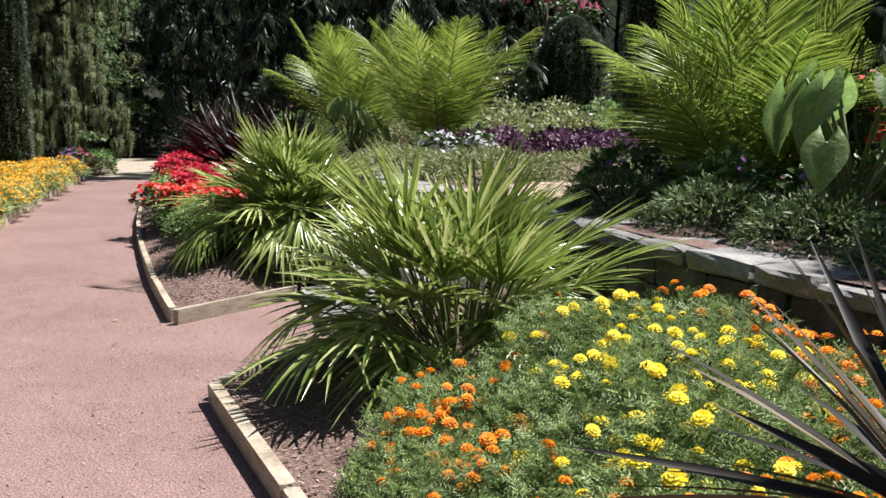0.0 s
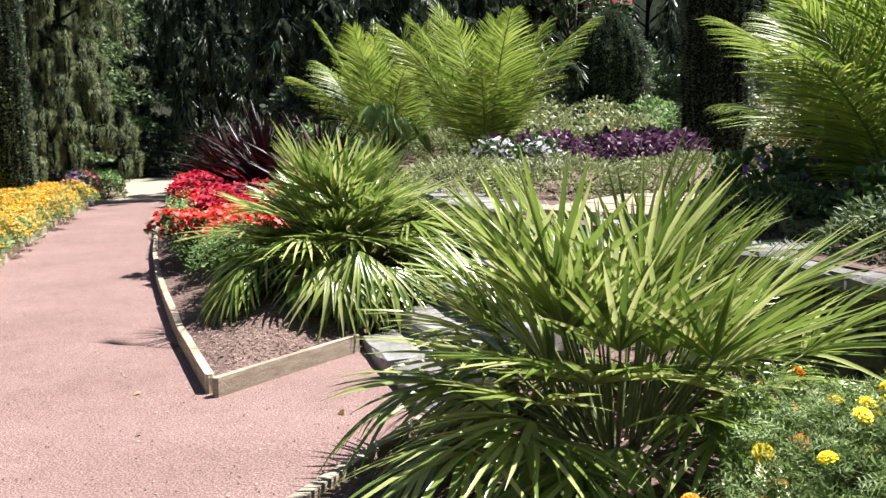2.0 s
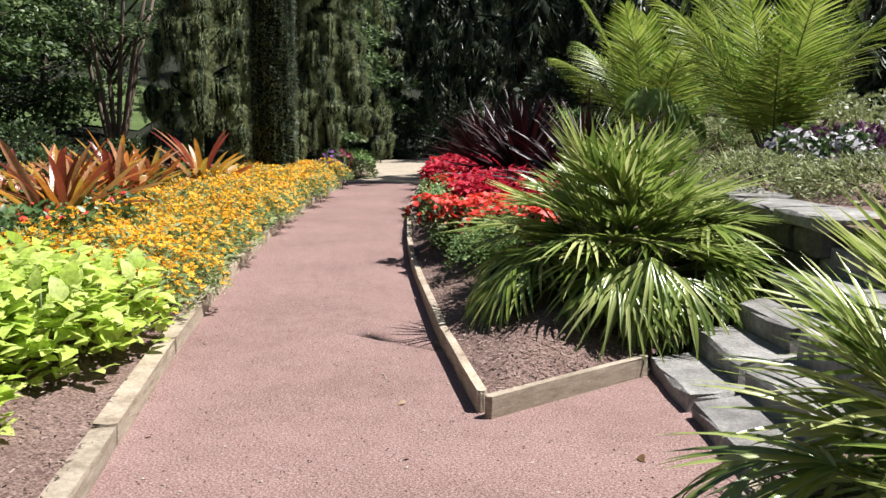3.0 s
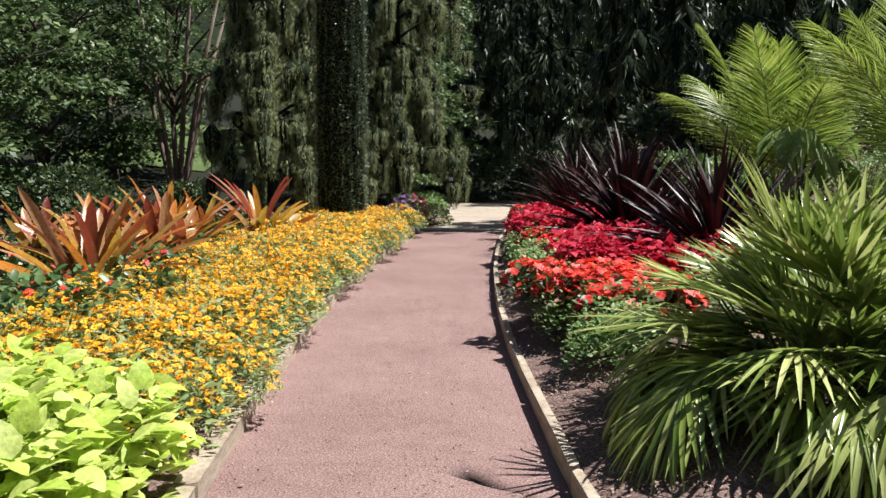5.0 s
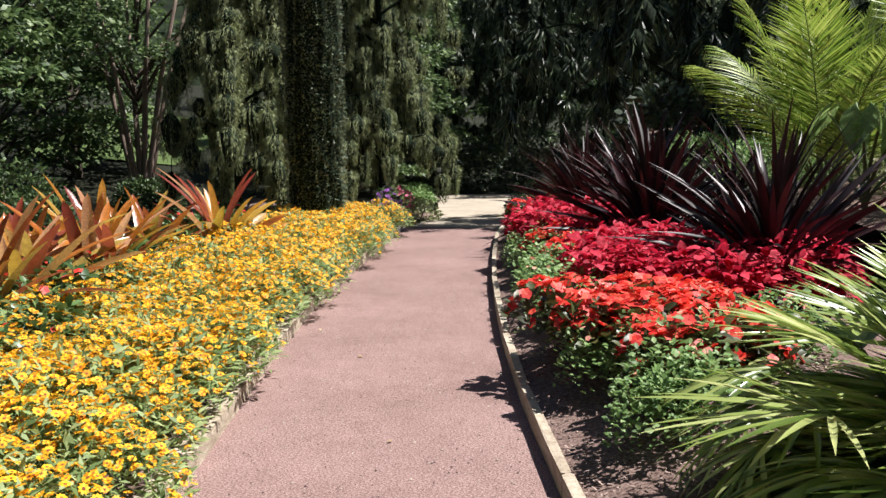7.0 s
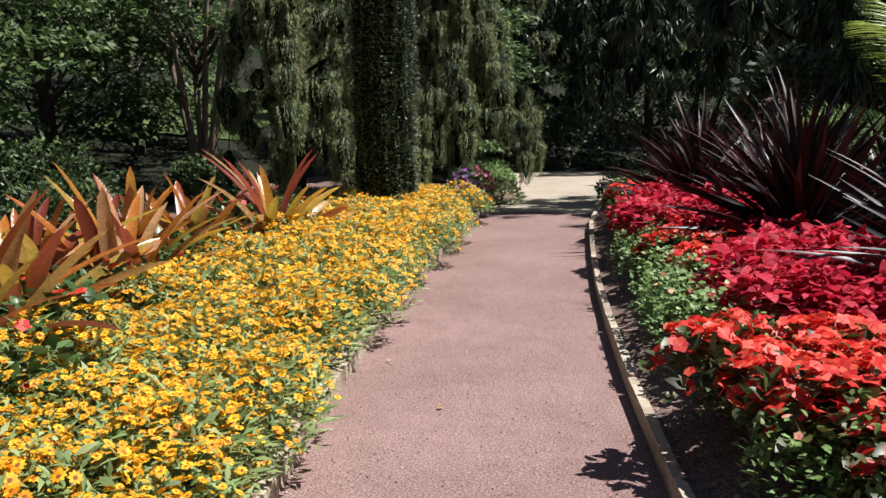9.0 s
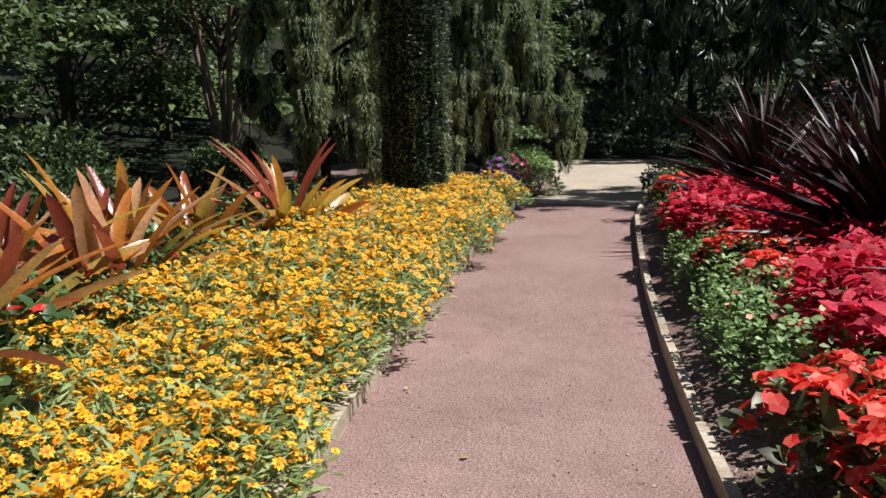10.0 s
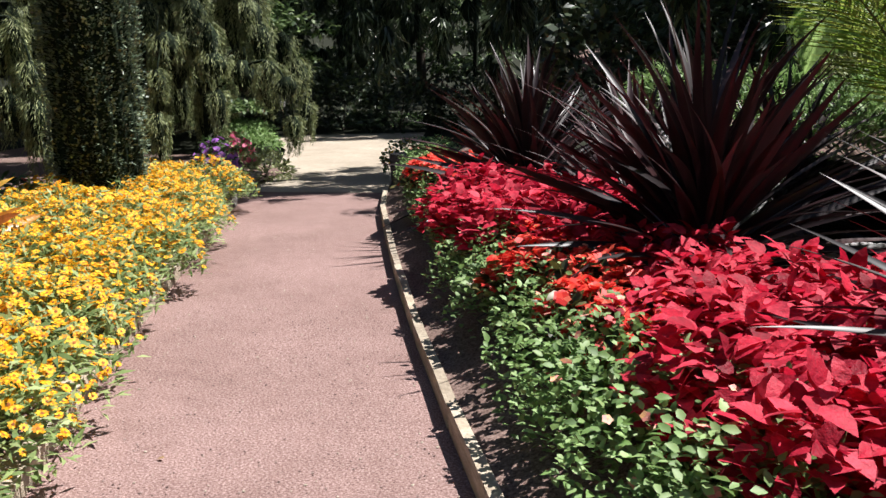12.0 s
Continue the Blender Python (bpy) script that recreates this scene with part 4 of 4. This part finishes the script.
for i in range(14):
    x, y = -11.0 - 0.42 * (i % 7) + rng.normal(0, 0.2), 25.6 + 0.75 * (i % 7) + (i // 7) * 0.6
    mound("ground_cover", (x, y, far_z(x, y) + 0.03), 0.5, 0.5, 0.2, 500, SMALL, 0.08, M_LANT, "light green ground cover beside the gravel", "plant", "ground cover")
for i in range(12):
    x, y = -10.6 + 0.55 * i, 31.0 + 0.25 * math.sin(i)
    mound("ground_cover", (x, y, far_z(x, y) + 0.03), 0.5, 0.5, 0.25, 400, SMALL, 0.08, M_GREEN, "dark green ground cover under the trees", "plant", "ground cover")
stones = thing("edging_stones", (0, 0, 0), "low pale stones ending the zinnia bed edging", "stone", kind="structure")
for a, b in (((-8.52, 19.75), (-8.75, 20.4)), ((-8.77, 20.45), (-8.95, 21.05)), ((-8.97, 21.1), (-9.05, 21.7))):
    a, b = np.array(a), np.array(b)
    block("stone", [a, b, b + (-0.22, 0.05), a + (-0.22, 0.05)], -0.02, 0.13, M_CAP, stones, 0.02, 0.02)
rock = thing("rock", (0, 0, 0), "rounded grey rock at the end of the curved bed", "rock")
block("rock_body", [(-7.25, 21.0), (-6.85, 21.0), (-6.75, 21.5), (-7.2, 21.6)], -0.02, 0.42, M_STONE, rock, 0.04, 0.09)


# ---- trees ----
def tree_trunk(root, points, r0, r1, mat=None, name="trunk"):
    return part(name, mesh_of(name, *tube(points, np.linspace(r0, r1, len(points)), 8), mat or M_BARK), root)


def cypress(at, r, h, seed, label, mat=None):
    global rng
    rng = np.random.default_rng(seed)
    root = thing("cypress", at, label, "tree", "columnar cypresses")
    tree_trunk(root, [(0, 0, 0), (0, 0, h * 0.5), (0, 0, h * 0.9)], 0.12, 0.02)
    def shell(a, z):
        prof = r * np.minimum(1, 0.8 + z * 0.4) * np.clip((h - z) / (h * 0.35), 0, 1) ** 0.5
        return prof * (1 + 0.07 * np.sin(a * 19 + 2.5 * np.sin(z * 1.1)) + 0.05 * np.sin(a * 8 + z * 2.3) + 0.035 * np.sin(z * 11 + a * 5) + 0.02 * np.sin(z * 23 - a * 9))

    n = int(34000 * h / 5 * r / 0.43)
    z = rng.uniform(0.02, h, n)
    a = rng.uniform(0, 2 * math.pi, n)
    rr = shell(a, z) * rng.uniform(0.96, 1.05, n)
    o = np.stack([rr * np.cos(a), rr * np.sin(a), z], 1)
    out = np.stack([np.cos(a), np.sin(a), np.zeros(n)], 1)
    d = out * 0.8 + (0, 0, 0.35) + rng.normal(0, 0.32, (n, 3))
    part("crown", stamp("crown", SMALL, o, frames_along(d, (0, 0, 1), rng.normal(0, 0.4, n)), rng.uniform(0.022, 0.05, n), mat or M_CYP), root)
    # Opaque core, painted dark for the shade between the leaves.
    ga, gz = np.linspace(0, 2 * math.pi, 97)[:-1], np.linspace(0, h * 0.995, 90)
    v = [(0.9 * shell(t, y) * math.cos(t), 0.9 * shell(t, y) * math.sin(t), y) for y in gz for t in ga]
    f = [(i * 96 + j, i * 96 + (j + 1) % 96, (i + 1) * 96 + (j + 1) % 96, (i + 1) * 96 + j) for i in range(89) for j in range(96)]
    part("inner_crown", mesh_of("inner", v, f, M_CROWNSHADE), root)
    return root


def weeping_tree(at, h, spread, limbs, seed, label, mat=None, strands=120, name="weeping_conifer", gap=0.013, size=0.05):
    """Arching limbs with separate shaggy curtains of needles hanging from them, and cores painted dark for the shade
    inside.
    """
    global rng
    rng = np.random.default_rng(seed)
    root = thing(name, at, label, "tree", "weeping conifers")
    # Trunk in the painted shade colour, so that it stays dark.
    tree_trunk(root, [(0, 0, -0.1), (0.05, 0.03, h * 0.4), (-0.05, 0.05, h * 0.75), (0, 0, h)], 0.07, 0.02, M_CROWNSHADE)
    org, dirs, pieces = [], [], []
    grow = 0.62 + 0.07 * h
    for i in range(limbs):
        q = (i + 0.5) / limbs
        az = i * 2.39996 + rng.uniform(-0.4, 0.4)
        z0 = h * (0.14 + 0.85 * q)
        L = spread * (1.1 - 0.6 * q) * rng.uniform(0.35, 1.2)
        hd = np.array((math.cos(az), math.sin(az), 0))
        t = np.linspace(0, 1, 11)[:, None]
        pts = np.array((0, 0, z0)) + hd * L * np.sin(t * 1.5) + np.array((0, 0, 1.0)) * (0.42 * L * np.sin(t * 2.6) - min(0.9 * L, z0 * 0.6) * t ** 3)
        for u in (0.34, 0.58, 0.81, 1.0):
            wide, hang = grow * rng.uniform(0.12, 0.25), grow * rng.uniform(0.22, 0.8)
            top = np.array([np.interp(min(1.0, u + rng.normal(0, 0.03)) * 10, np.arange(11), pts[:, k]) for k in range(3)])
            hang = min(hang, max(0.15, top[2] - 0.08))
            # A dark core in each curtain stands for the shade within.
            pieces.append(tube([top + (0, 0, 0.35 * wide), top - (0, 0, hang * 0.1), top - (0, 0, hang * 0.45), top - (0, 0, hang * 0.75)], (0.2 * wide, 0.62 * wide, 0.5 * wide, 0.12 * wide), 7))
            for _ in range(strands // 4):
                turn, out = rng.uniform(0, 2 * math.pi), rng.uniform(0, 1) ** 0.35
                p = np.array((math.cos(turn) * out, math.sin(turn) * out, 0.6 * (1 - out * out))) * wide
                drop = hang * rng.uniform(0.5, 1.0)
                m = max(4, int(drop / gap))
                zz = np.linspace(0, drop, m)
                narrow = 1 - 0.45 * zz / hang
                o = np.stack([top[0] + p[0] * narrow + rng.normal(0, 0.012, m), top[1] + p[1] * narrow + rng.normal(0, 0.012, m), np.maximum(0.02, top[2] + p[2] - zz)], 1)
                org.append(o)
                away = np.array((math.cos(turn), math.sin(turn), 0))
                dirs.append(rng.normal(0, 0.2, (m, 3)) + (0, 0, -0.9) + away * (0.25 + 0.8 * (1 - zz / drop) ** 3)[:, None])
        # Limbs take the painted shade colour too.
        part("limb", mesh_of("limb", *tube(pts, np.linspace(0.03, 0.006, 11), 4), M_CROWNSHADE), root)
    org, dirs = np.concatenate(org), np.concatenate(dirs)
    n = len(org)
    part("inner_crown", mesh_of("inner_crown", *joined(pieces), M_CROWNSHADE), root, "", "stuff")
    long = size * rng.uniform(0.8, 1.5, n)
    part("crown", stamp("crown", NEEDLE, org, frames_along(dirs, (0.2, 0.1, 1), rng.uniform(0, 6, n)), long, mat or M_WEEP, True, long * 0.5), root)
    return root


def leafy_tree(at, h, spread, clumps, per, leaf, size, mat, seed, label, stems=1, low=0.25, name="tree", group="background trees", blossom=None):
    global rng
    rng = np.random.default_rng(seed)
    root = thing(name, at, label, "tree", group)
    org, dirs = [], []
    for i in range(stems):
        a = i * 2.4
        lean = 0.0 if stems == 1 else 0.23 * h
        stem = (tube([(0.08 * math.cos(a), 0.08 * math.sin(a), -0.1), (lean * 0.4 * math.cos(a), lean * 0.4 * math.sin(a), h * 0.35), (lean * math.cos(a), lean * math.sin(a), h * 0.8)], [0.05 + 0.014 * h / stems, 0.04 + 0.008 * h / stems, 0.015], 6))
        part("trunk" if stems == 1 else "stem", mesh_of("stem", *stem, M_BARK if stems == 1 else M_MYRTLEBARK), root)
    for i in range(clumps):
        q = rng.uniform(0, 1)
        z = h * (low + (1 - low) * q)
        r = spread * math.sin(math.pi * min(1, 0.25 + 0.72 * q)) * math.sqrt(rng.uniform(0.15, 1))
        az = i * 2.39996 + rng.uniform(-0.3, 0.3)
        c = np.array((r * math.cos(az), r * math.sin(az), z))
        if i % 3 == 0:
            limb = tube([(0, 0, max(0.2, z - 0.5 * r - 0.3)), c * (0.5, 0.5, 1) - (0, 0, 0.15 * r), c], [0.035, 0.022, 0.008], 5)
            part("limb", mesh_of("limb", *limb, M_BARK), root)
        cr = spread * rng.uniform(0.13, 0.27)
        d = random_dirs(per, -0.3, 1.0)
        org.append(c + d * cr * (1, 1, 0.5) * rng.uniform(0.3, 1, (per, 1)) ** 0.4)
        dirs.append(d * (1, 1, 0.15) + rng.normal(0, 0.4, (per, 3)) + (0, 0, -0.2))
    org, dirs = np.concatenate(org), np.concatenate(dirs)
    n = len(org)
    part("crown", stamp("crown", leaf, org, frames_along(dirs, (0, 0, 1), rng.normal(0, 0.5, n)), size * rng.uniform(0.7, 1.3, n), mat), root)
    if blossom:
        d = random_dirs(blossom, 0, 1)
        o = np.array((0, 0, h * 0.72)) + d * np.array((spread, spread, h * 0.3)) * rng.uniform(0.8, 1.05, (blossom, 1))
        part("blossom", stamp("blossom", FIVE, o, frames_along(d, (0.3, 0.9, 0.1)), rng.uniform(0.05, 0.09, blossom), M_MYRTLE, False), root, "deep pink blossom", "stuff")
    return root


cypress((-9.03, 18.35, 0.12), 0.355, 6.0, 91, "dark columnar cypress beside the zinnia bed")
cypress((0.85, 22.3, 1.1), 0.72, 2.3, 93, "dense dark evergreen cone behind the terrace beds")
cypress((1.75, 17.5, 0.75), 0.46, 5.0, 92, "dark columnar cypress on the terrace")
WP = "weeping conifer with hanging grey-green needle curtains"
weeping_tree((-10.9, 19.2, 0.1), 5.5, 1.0, 40, 101, WP, None, 190)
w1 = weeping_tree((-10.0, 22.2, 0.05), 6.0, 1.5, 42, 102, WP, None, 190)
weeping_tree((-12.2, 24.4, 0.2), 6.5, 1.9, 40, 103, WP, None, 190)
DK = "tall dark conifer with drooping branches in shade"
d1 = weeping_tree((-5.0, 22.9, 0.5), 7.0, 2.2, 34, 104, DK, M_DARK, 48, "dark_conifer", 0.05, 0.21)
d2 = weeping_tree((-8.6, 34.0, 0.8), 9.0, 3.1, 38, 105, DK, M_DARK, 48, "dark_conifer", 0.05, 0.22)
# The copy at (4.6, 9.0) stands out of view, added to shade the terrace.
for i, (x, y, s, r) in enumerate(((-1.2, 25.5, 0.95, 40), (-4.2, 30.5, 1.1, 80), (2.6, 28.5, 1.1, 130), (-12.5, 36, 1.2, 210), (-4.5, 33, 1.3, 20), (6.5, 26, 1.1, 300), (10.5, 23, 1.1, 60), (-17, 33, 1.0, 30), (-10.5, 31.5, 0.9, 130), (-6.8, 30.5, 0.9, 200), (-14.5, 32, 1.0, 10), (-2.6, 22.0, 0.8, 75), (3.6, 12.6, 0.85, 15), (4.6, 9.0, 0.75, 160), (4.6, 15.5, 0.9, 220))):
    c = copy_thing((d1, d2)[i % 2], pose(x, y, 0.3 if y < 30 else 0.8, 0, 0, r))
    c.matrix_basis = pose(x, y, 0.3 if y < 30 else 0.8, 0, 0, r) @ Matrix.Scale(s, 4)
BT = "broad-leaved tree with dark glossy green crown"
b1 = leafy_tree((-14.5, 15.5, 0.2), 6.5, 2.6, 120, 140, SMALL, 0.14, M_BROAD, 111, BT, 1, 0.05)
b2 = leafy_tree((-17.5, 20.5, 0.4), 7.5, 2.9, 120, 140, SMALL, 0.15, M_BROAD, 112, BT, 1, 0.08)
for i, (x, y, s, r) in enumerate(((-13.0, 11.5, 0.9, 60), (-16.5, 11.0, 1.1, 150), (-20.5, 16.5, 1.2, 20), (-14.0, 29.0, 1.0, 250), (-31, 34, 1.5, 70), (-23, 46, 1.6, 200), (-18, 40, 1.6, 110), (-24, 20, 1.3, 310), (-12.8, 26.0, 0.8, 140), (-19.5, 24.5, 0.9, 40), (-12, 42, 1.5, 45))):
    c = copy_thing((b1, b2)[i % 2], pose(x, y, 0.2, 0, 0, r))
    c.matrix_basis = pose(x, y, max(0, min(far_z(x, y), 5.0)), 0, 0, r) @ Matrix.Scale(s, 4)
leafy_tree((-15.2, 22.0, 0.3), 6.5, 2.2, 90, 110, SMALL, 0.10, M_BROAD, 113, "multi-stemmed crape myrtle with slender brown trunks", 6, 0.38, "crape_myrtle")
leaning = thing("tree", (-9.95, 11.9, 0.05), "tree with a leaning trunk, bark coloured dark for shade, and a high crown", "tree", "background trees")
# Trunk and limbs carry their shade in the bark colour.
tree_trunk(leaning, [(0, 0, -0.1), (0.25, 0.22, 1.0), (0.55, 0.45, 2.3), (0.72, 0.62, 3.6), (0.7, 0.9, 5.2)], 0.16, 0.07, M_SHADEBARK)
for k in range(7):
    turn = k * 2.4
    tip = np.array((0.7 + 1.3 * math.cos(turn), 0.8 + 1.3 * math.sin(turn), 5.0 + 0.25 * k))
    tree_trunk(leaning, [(0.72, 0.66, 3.5 + 0.2 * k), tip * (0.6, 0.6, 0.9), tip], 0.045, 0.012, M_SHADEBARK, "limb")
hub = np.repeat(np.array([(0.7 + 1.2 * math.cos(k * 2.4), 0.8 + 1.2 * math.sin(k * 2.4), 4.9 + 0.16 * k) for k in range(14)]), 260, 0)
spray = random_dirs(len(hub), -0.4, 1.0)
part("crown", stamp("crown", SMALL, hub + spray * (0.6, 0.6, 0.35), frames_along(spray + rng.normal(0, 0.4, spray.shape)), rng.uniform(0.08, 0.15, len(hub)), M_BROAD), leaning)
leafy_tree((0.4, 26.2, 0.9), 4.2, 1.5, 60, 130, SMALL, 0.10, M_GREEN, 114, "crape myrtle with deep pink blossom over dark shrubs", 4, 0.2, "crape_myrtle", blossom=230)
for x, y, s in ((1.4, 24.0, 1.0), (3.4, 23.5, 1.2), (-0.4, 23.5, 0.9), (5.2, 21.5, 1.3), (4.6, 17.5, 1.2), (4.2, 13.5, 1.1), (3.6, 10.5, 1.1)):
    mound("broad_shrub", (x, y, terrace_z(x, y) - 0.05), 1.0 * s, 1.0 * s, 1.5 * s, 2600, SMALL, 0.10, M_GREEN, "rounded dark green evergreen shrub on the terrace", "shrub", "evergreen shrubs")
for x, y, s in ((-11.5, 13.5, 0.9), (-12.2, 16.2, 1.0), (-10.8, 15.2, 0.7), (-11.0, 11.2, 0.9), (-9.8, 10.0, 0.7), (-14.0, 21.0, 0.55), (-12.8, 19.3, 0.6), (-8.6, 9.3, 0.7), (-8.0, 8.0, 0.6), (-10.6, 8.3, 0.9), (-9.4, 12.2, 0.6), (-9.6, 14.0, 0.55)):
    mound("broad_shrub", (x, y, 0.05), 0.9 * s, 0.9 * s, 1.15 * s, 2600, SMALL, 0.075, M_SHRUB, "loose green shrub behind the bromeliads", "shrub", "loose shrubs")

# Shrub row added to cover sunlit ground and darken the space under the trees.
for i in range(9):
    mound("broad_shrub", (-13.5 + 1.35 * i, 30.2 + 0.6 * math.sin(i * 1.7), 0.0), 1.0, 0.9, 1.3, 1300, SMALL, 0.12, M_DARK, "dark rounded shrub added for the darkness under the trees beyond the gravel", "shrub", "dark shrubs")

# Dark mounds added where there is only shade behind the terrace beds.
for x, y, w in ((-4.9, 20.6, 0.9), (-4.0, 21.3, 1.0), (-3.1, 21.2, 0.9), (-2.2, 22.0, 1.1), (-1.2, 22.6, 1.0), (-3.4, 22.6, 1.1), (-0.3, 21.9, 0.9)):
    mound("broad_shrub", (x, y, terrace_z(x, y) - 0.06), 0.75 * w, 0.7 * w, 1.1 * w, 1500, SMALL, 0.11, M_DARK, "dark rounded shrub added to stand for shade behind the terrace beds", "shrub", "dark shrubs")

# An added backdrop all round, far off, coloured dark like woods in shade.
hv, hf = [], []
for i in range(73):
    a = i * 2 * math.pi / 72
    for j in range(8):
        u = j / 7
        r = 62 + 30 * u
        hv.append((-4 + r * math.cos(a), 13 + r * math.sin(a), -0.5 + 26 * math.sin(u * math.pi / 2) * (1 + 0.15 * lump(math.cos(a) * 3, math.sin(a) * 3, u * 2))))
hf = [(i * 8 + j, (i + 1) * 8 + j, (i + 1) * 8 + j + 1, i * 8 + j + 1) for i in range(72) for j in range(7)]
tagged(new("backdrop", mesh_of("backdrop_ring", hv, hf, M_BACKDROP)), "added backdrop rise, coloured dark as shaded woods, far behind the garden", "woods", kind="structure")

FALLEN = ((-3.07, 9.18), (-3.93, 8.42), (-4.21, 8.85), (-4.54, 9.77), (-2.81, 8.58), (-1.97, 8.89), (-6.75, 14.65), (-6.24, 13.7), (-5.6, 13.07), (-6.25, 14.39), (-6.7, 14.5), (-4.71, 11.74))

# Loose stones and dry leaves on the grit.
rng = np.random.default_rng(121)
PEB = ([(0, 0, 0.45), (0.5, 0, 0.1), (0.15, 0.5, 0.15), (-0.5, 0.2, 0.1), (-0.2, -0.5, 0.12), (0.4, -0.4, 0.05)], [(0, 1, 2), (0, 2, 3), (0, 3, 4), (0, 4, 5), (0, 5, 1)])
pl, pd = along([(0.2, 2.0), (-1.2, 6.0), (-3.2, 9.0), (-4.6, 11.5), (-5.7, 14.0), (-7.0, 17.5), (-8.0, 20.5)], 0.004)
off = rng.uniform(-0.95, 0.95, len(pl))
po = np.stack([pl[:, 0] + pd[:, 1] * off, pl[:, 1] - pd[:, 0] * off, np.full(len(pl), 0.002)], 1)
pm = frames_along(random_dirs(len(pl), -0.05, 0.05))
tagged(new("gravel", stamp("gravel", PEB, po, pm, 0.0035 + 0.011 * rng.uniform(0, 1, len(pl)) ** 6, M_SAND, False)), "pale loose gravel scattered on the path", "gravel", kind="stuff")

pl, pd = along([(0.2, 2.0), (-1.2, 6.0), (-3.2, 9.0), (-4.6, 11.5), (-5.7, 14.0), (-6.6, 16.5)], 0.0012)
off = rng.uniform(-1.0, 1.0, len(pl))
po = np.stack([pl[:, 0] + pd[:, 1] * off, pl[:, 1] - pd[:, 0] * off, np.full(len(pl), 0.001)], 1)
M_GRIT = leaf_mat("dark_grit", (0.05, 0.03, 0.027), (0.13, 0.085, 0.075), (0.36, 0.27, 0.24), 0.9, 0.0, 0.2)
tagged(new("grit", stamp("grit", PEB, po, frames_along(random_dirs(len(pl), -0.05, 0.05)), 0.004 + 0.008 * rng.uniform(0, 1, len(pl)) ** 3, M_GRIT, False)), "fine reddish-brown grit loose on the path", "gravel", kind="stuff")

M_DRYLEAF = leaf_mat("dry_leaf", (0.16, 0.09, 0.04), (0.32, 0.21, 0.11), (0.52, 0.42, 0.28), 0.8, 0.2, 0.2)
for k, (x, y) in enumerate(FALLEN):
    leaf = tagged(new("fallen_leaf", stamp("fallen_leaf", COLEUS_LEAF, np.zeros((1, 3)), frames_along(random_dirs(1, -0.05, 0.05), (0, 0, 1), rng.normal(0, 0.3, 1)), [rng.uniform(0.025, 0.05)], M_DRYLEAF)),
                  "small dry brown leaf fallen on the path", "leaf", "fallen leaves")
    leaf.location = (x, y, 0.012)

# Loose bark chips on the beds.
def chips(name, a, b, zfun, n, label):
    va, vb = along(a, 0.05)[0], along(b, 0.05)[0]
    t, u = rng.uniform(0, 1, n), rng.uniform(0.01, 1, n)
    pa = np.stack([np.interp(t * (len(va) - 1), np.arange(len(va)), va[:, k]) for k in (0, 1)], 1)
    pb = np.stack([np.interp(t * (len(vb) - 1), np.arange(len(vb)), vb[:, k]) for k in (0, 1)], 1)
    xy = pa * (1 - u[:, None]) + pb * u[:, None]
    o = np.array([(x, y, zfun(x, y, w) + 0.006) for (x, y), w in zip(xy, u)])
    chip = ([(0, -0.16, 0), (1, -0.12, 0.05), (1, 0.13, 0.02), (0, 0.16, 0.06), (0.5, 0, 0.16)], [(0, 1, 4), (1, 2, 4), (2, 3, 4), (3, 0, 4)])
    tagged(new(name, stamp(name, chip, o, frames_along(random_dirs(n, -0.25, 0.35)), rng.uniform(0.007, 0.028, n), M_CHIP, False)), label, "mulch", kind="stuff")


M_CHIP = leaf_mat("bark_chip", (0.07, 0.045, 0.036), (0.19, 0.13, 0.11), (0.38, 0.285, 0.24), 0.9, 0.0, 0.2)
chips("bark_chips", RIGHT[:5], [(-2.09, 10.07), (-1.9, 10.6), (-2.6, 12.2), (-3.3, 13.4)], right_bed_z, 9000, "loose brown bark chips in the curved bed")
chips("bark_chips", NEAR[2:] + [(-1.55, 8.65)], [(0.2, 5.6), (-0.6, 7.2), (-0.5, 8.4)], near_bed_z, 5000, "loose brown bark chips in the marigold bed")
chips("bark_chips", LEFT[1:7], [(x - 1.6, y + 0.3) for x, y in LEFT[1:7]], left_bed_z, 5000, "loose brown bark chips in the zinnia bed")

sign = thing("plant_label", (-11.6, 28.6, far_z(-11.6, 28.6)), "small white plant label on a dark stake", "sign")
part("stake", mesh_of("stake", *tube([(0, 0, -0.05), (0, 0, 0.3), (0, 0, 0.62)], (0.012, 0.012, 0.012), 6), M_BARK), sign)
block("plate", [(-0.055, -0.015), (0.055, -0.015), (0.055, 0.015), (-0.055, 0.015)], 0.60, 0.70, M_WHITE, sign, 0.001, 0.002, "white plate")
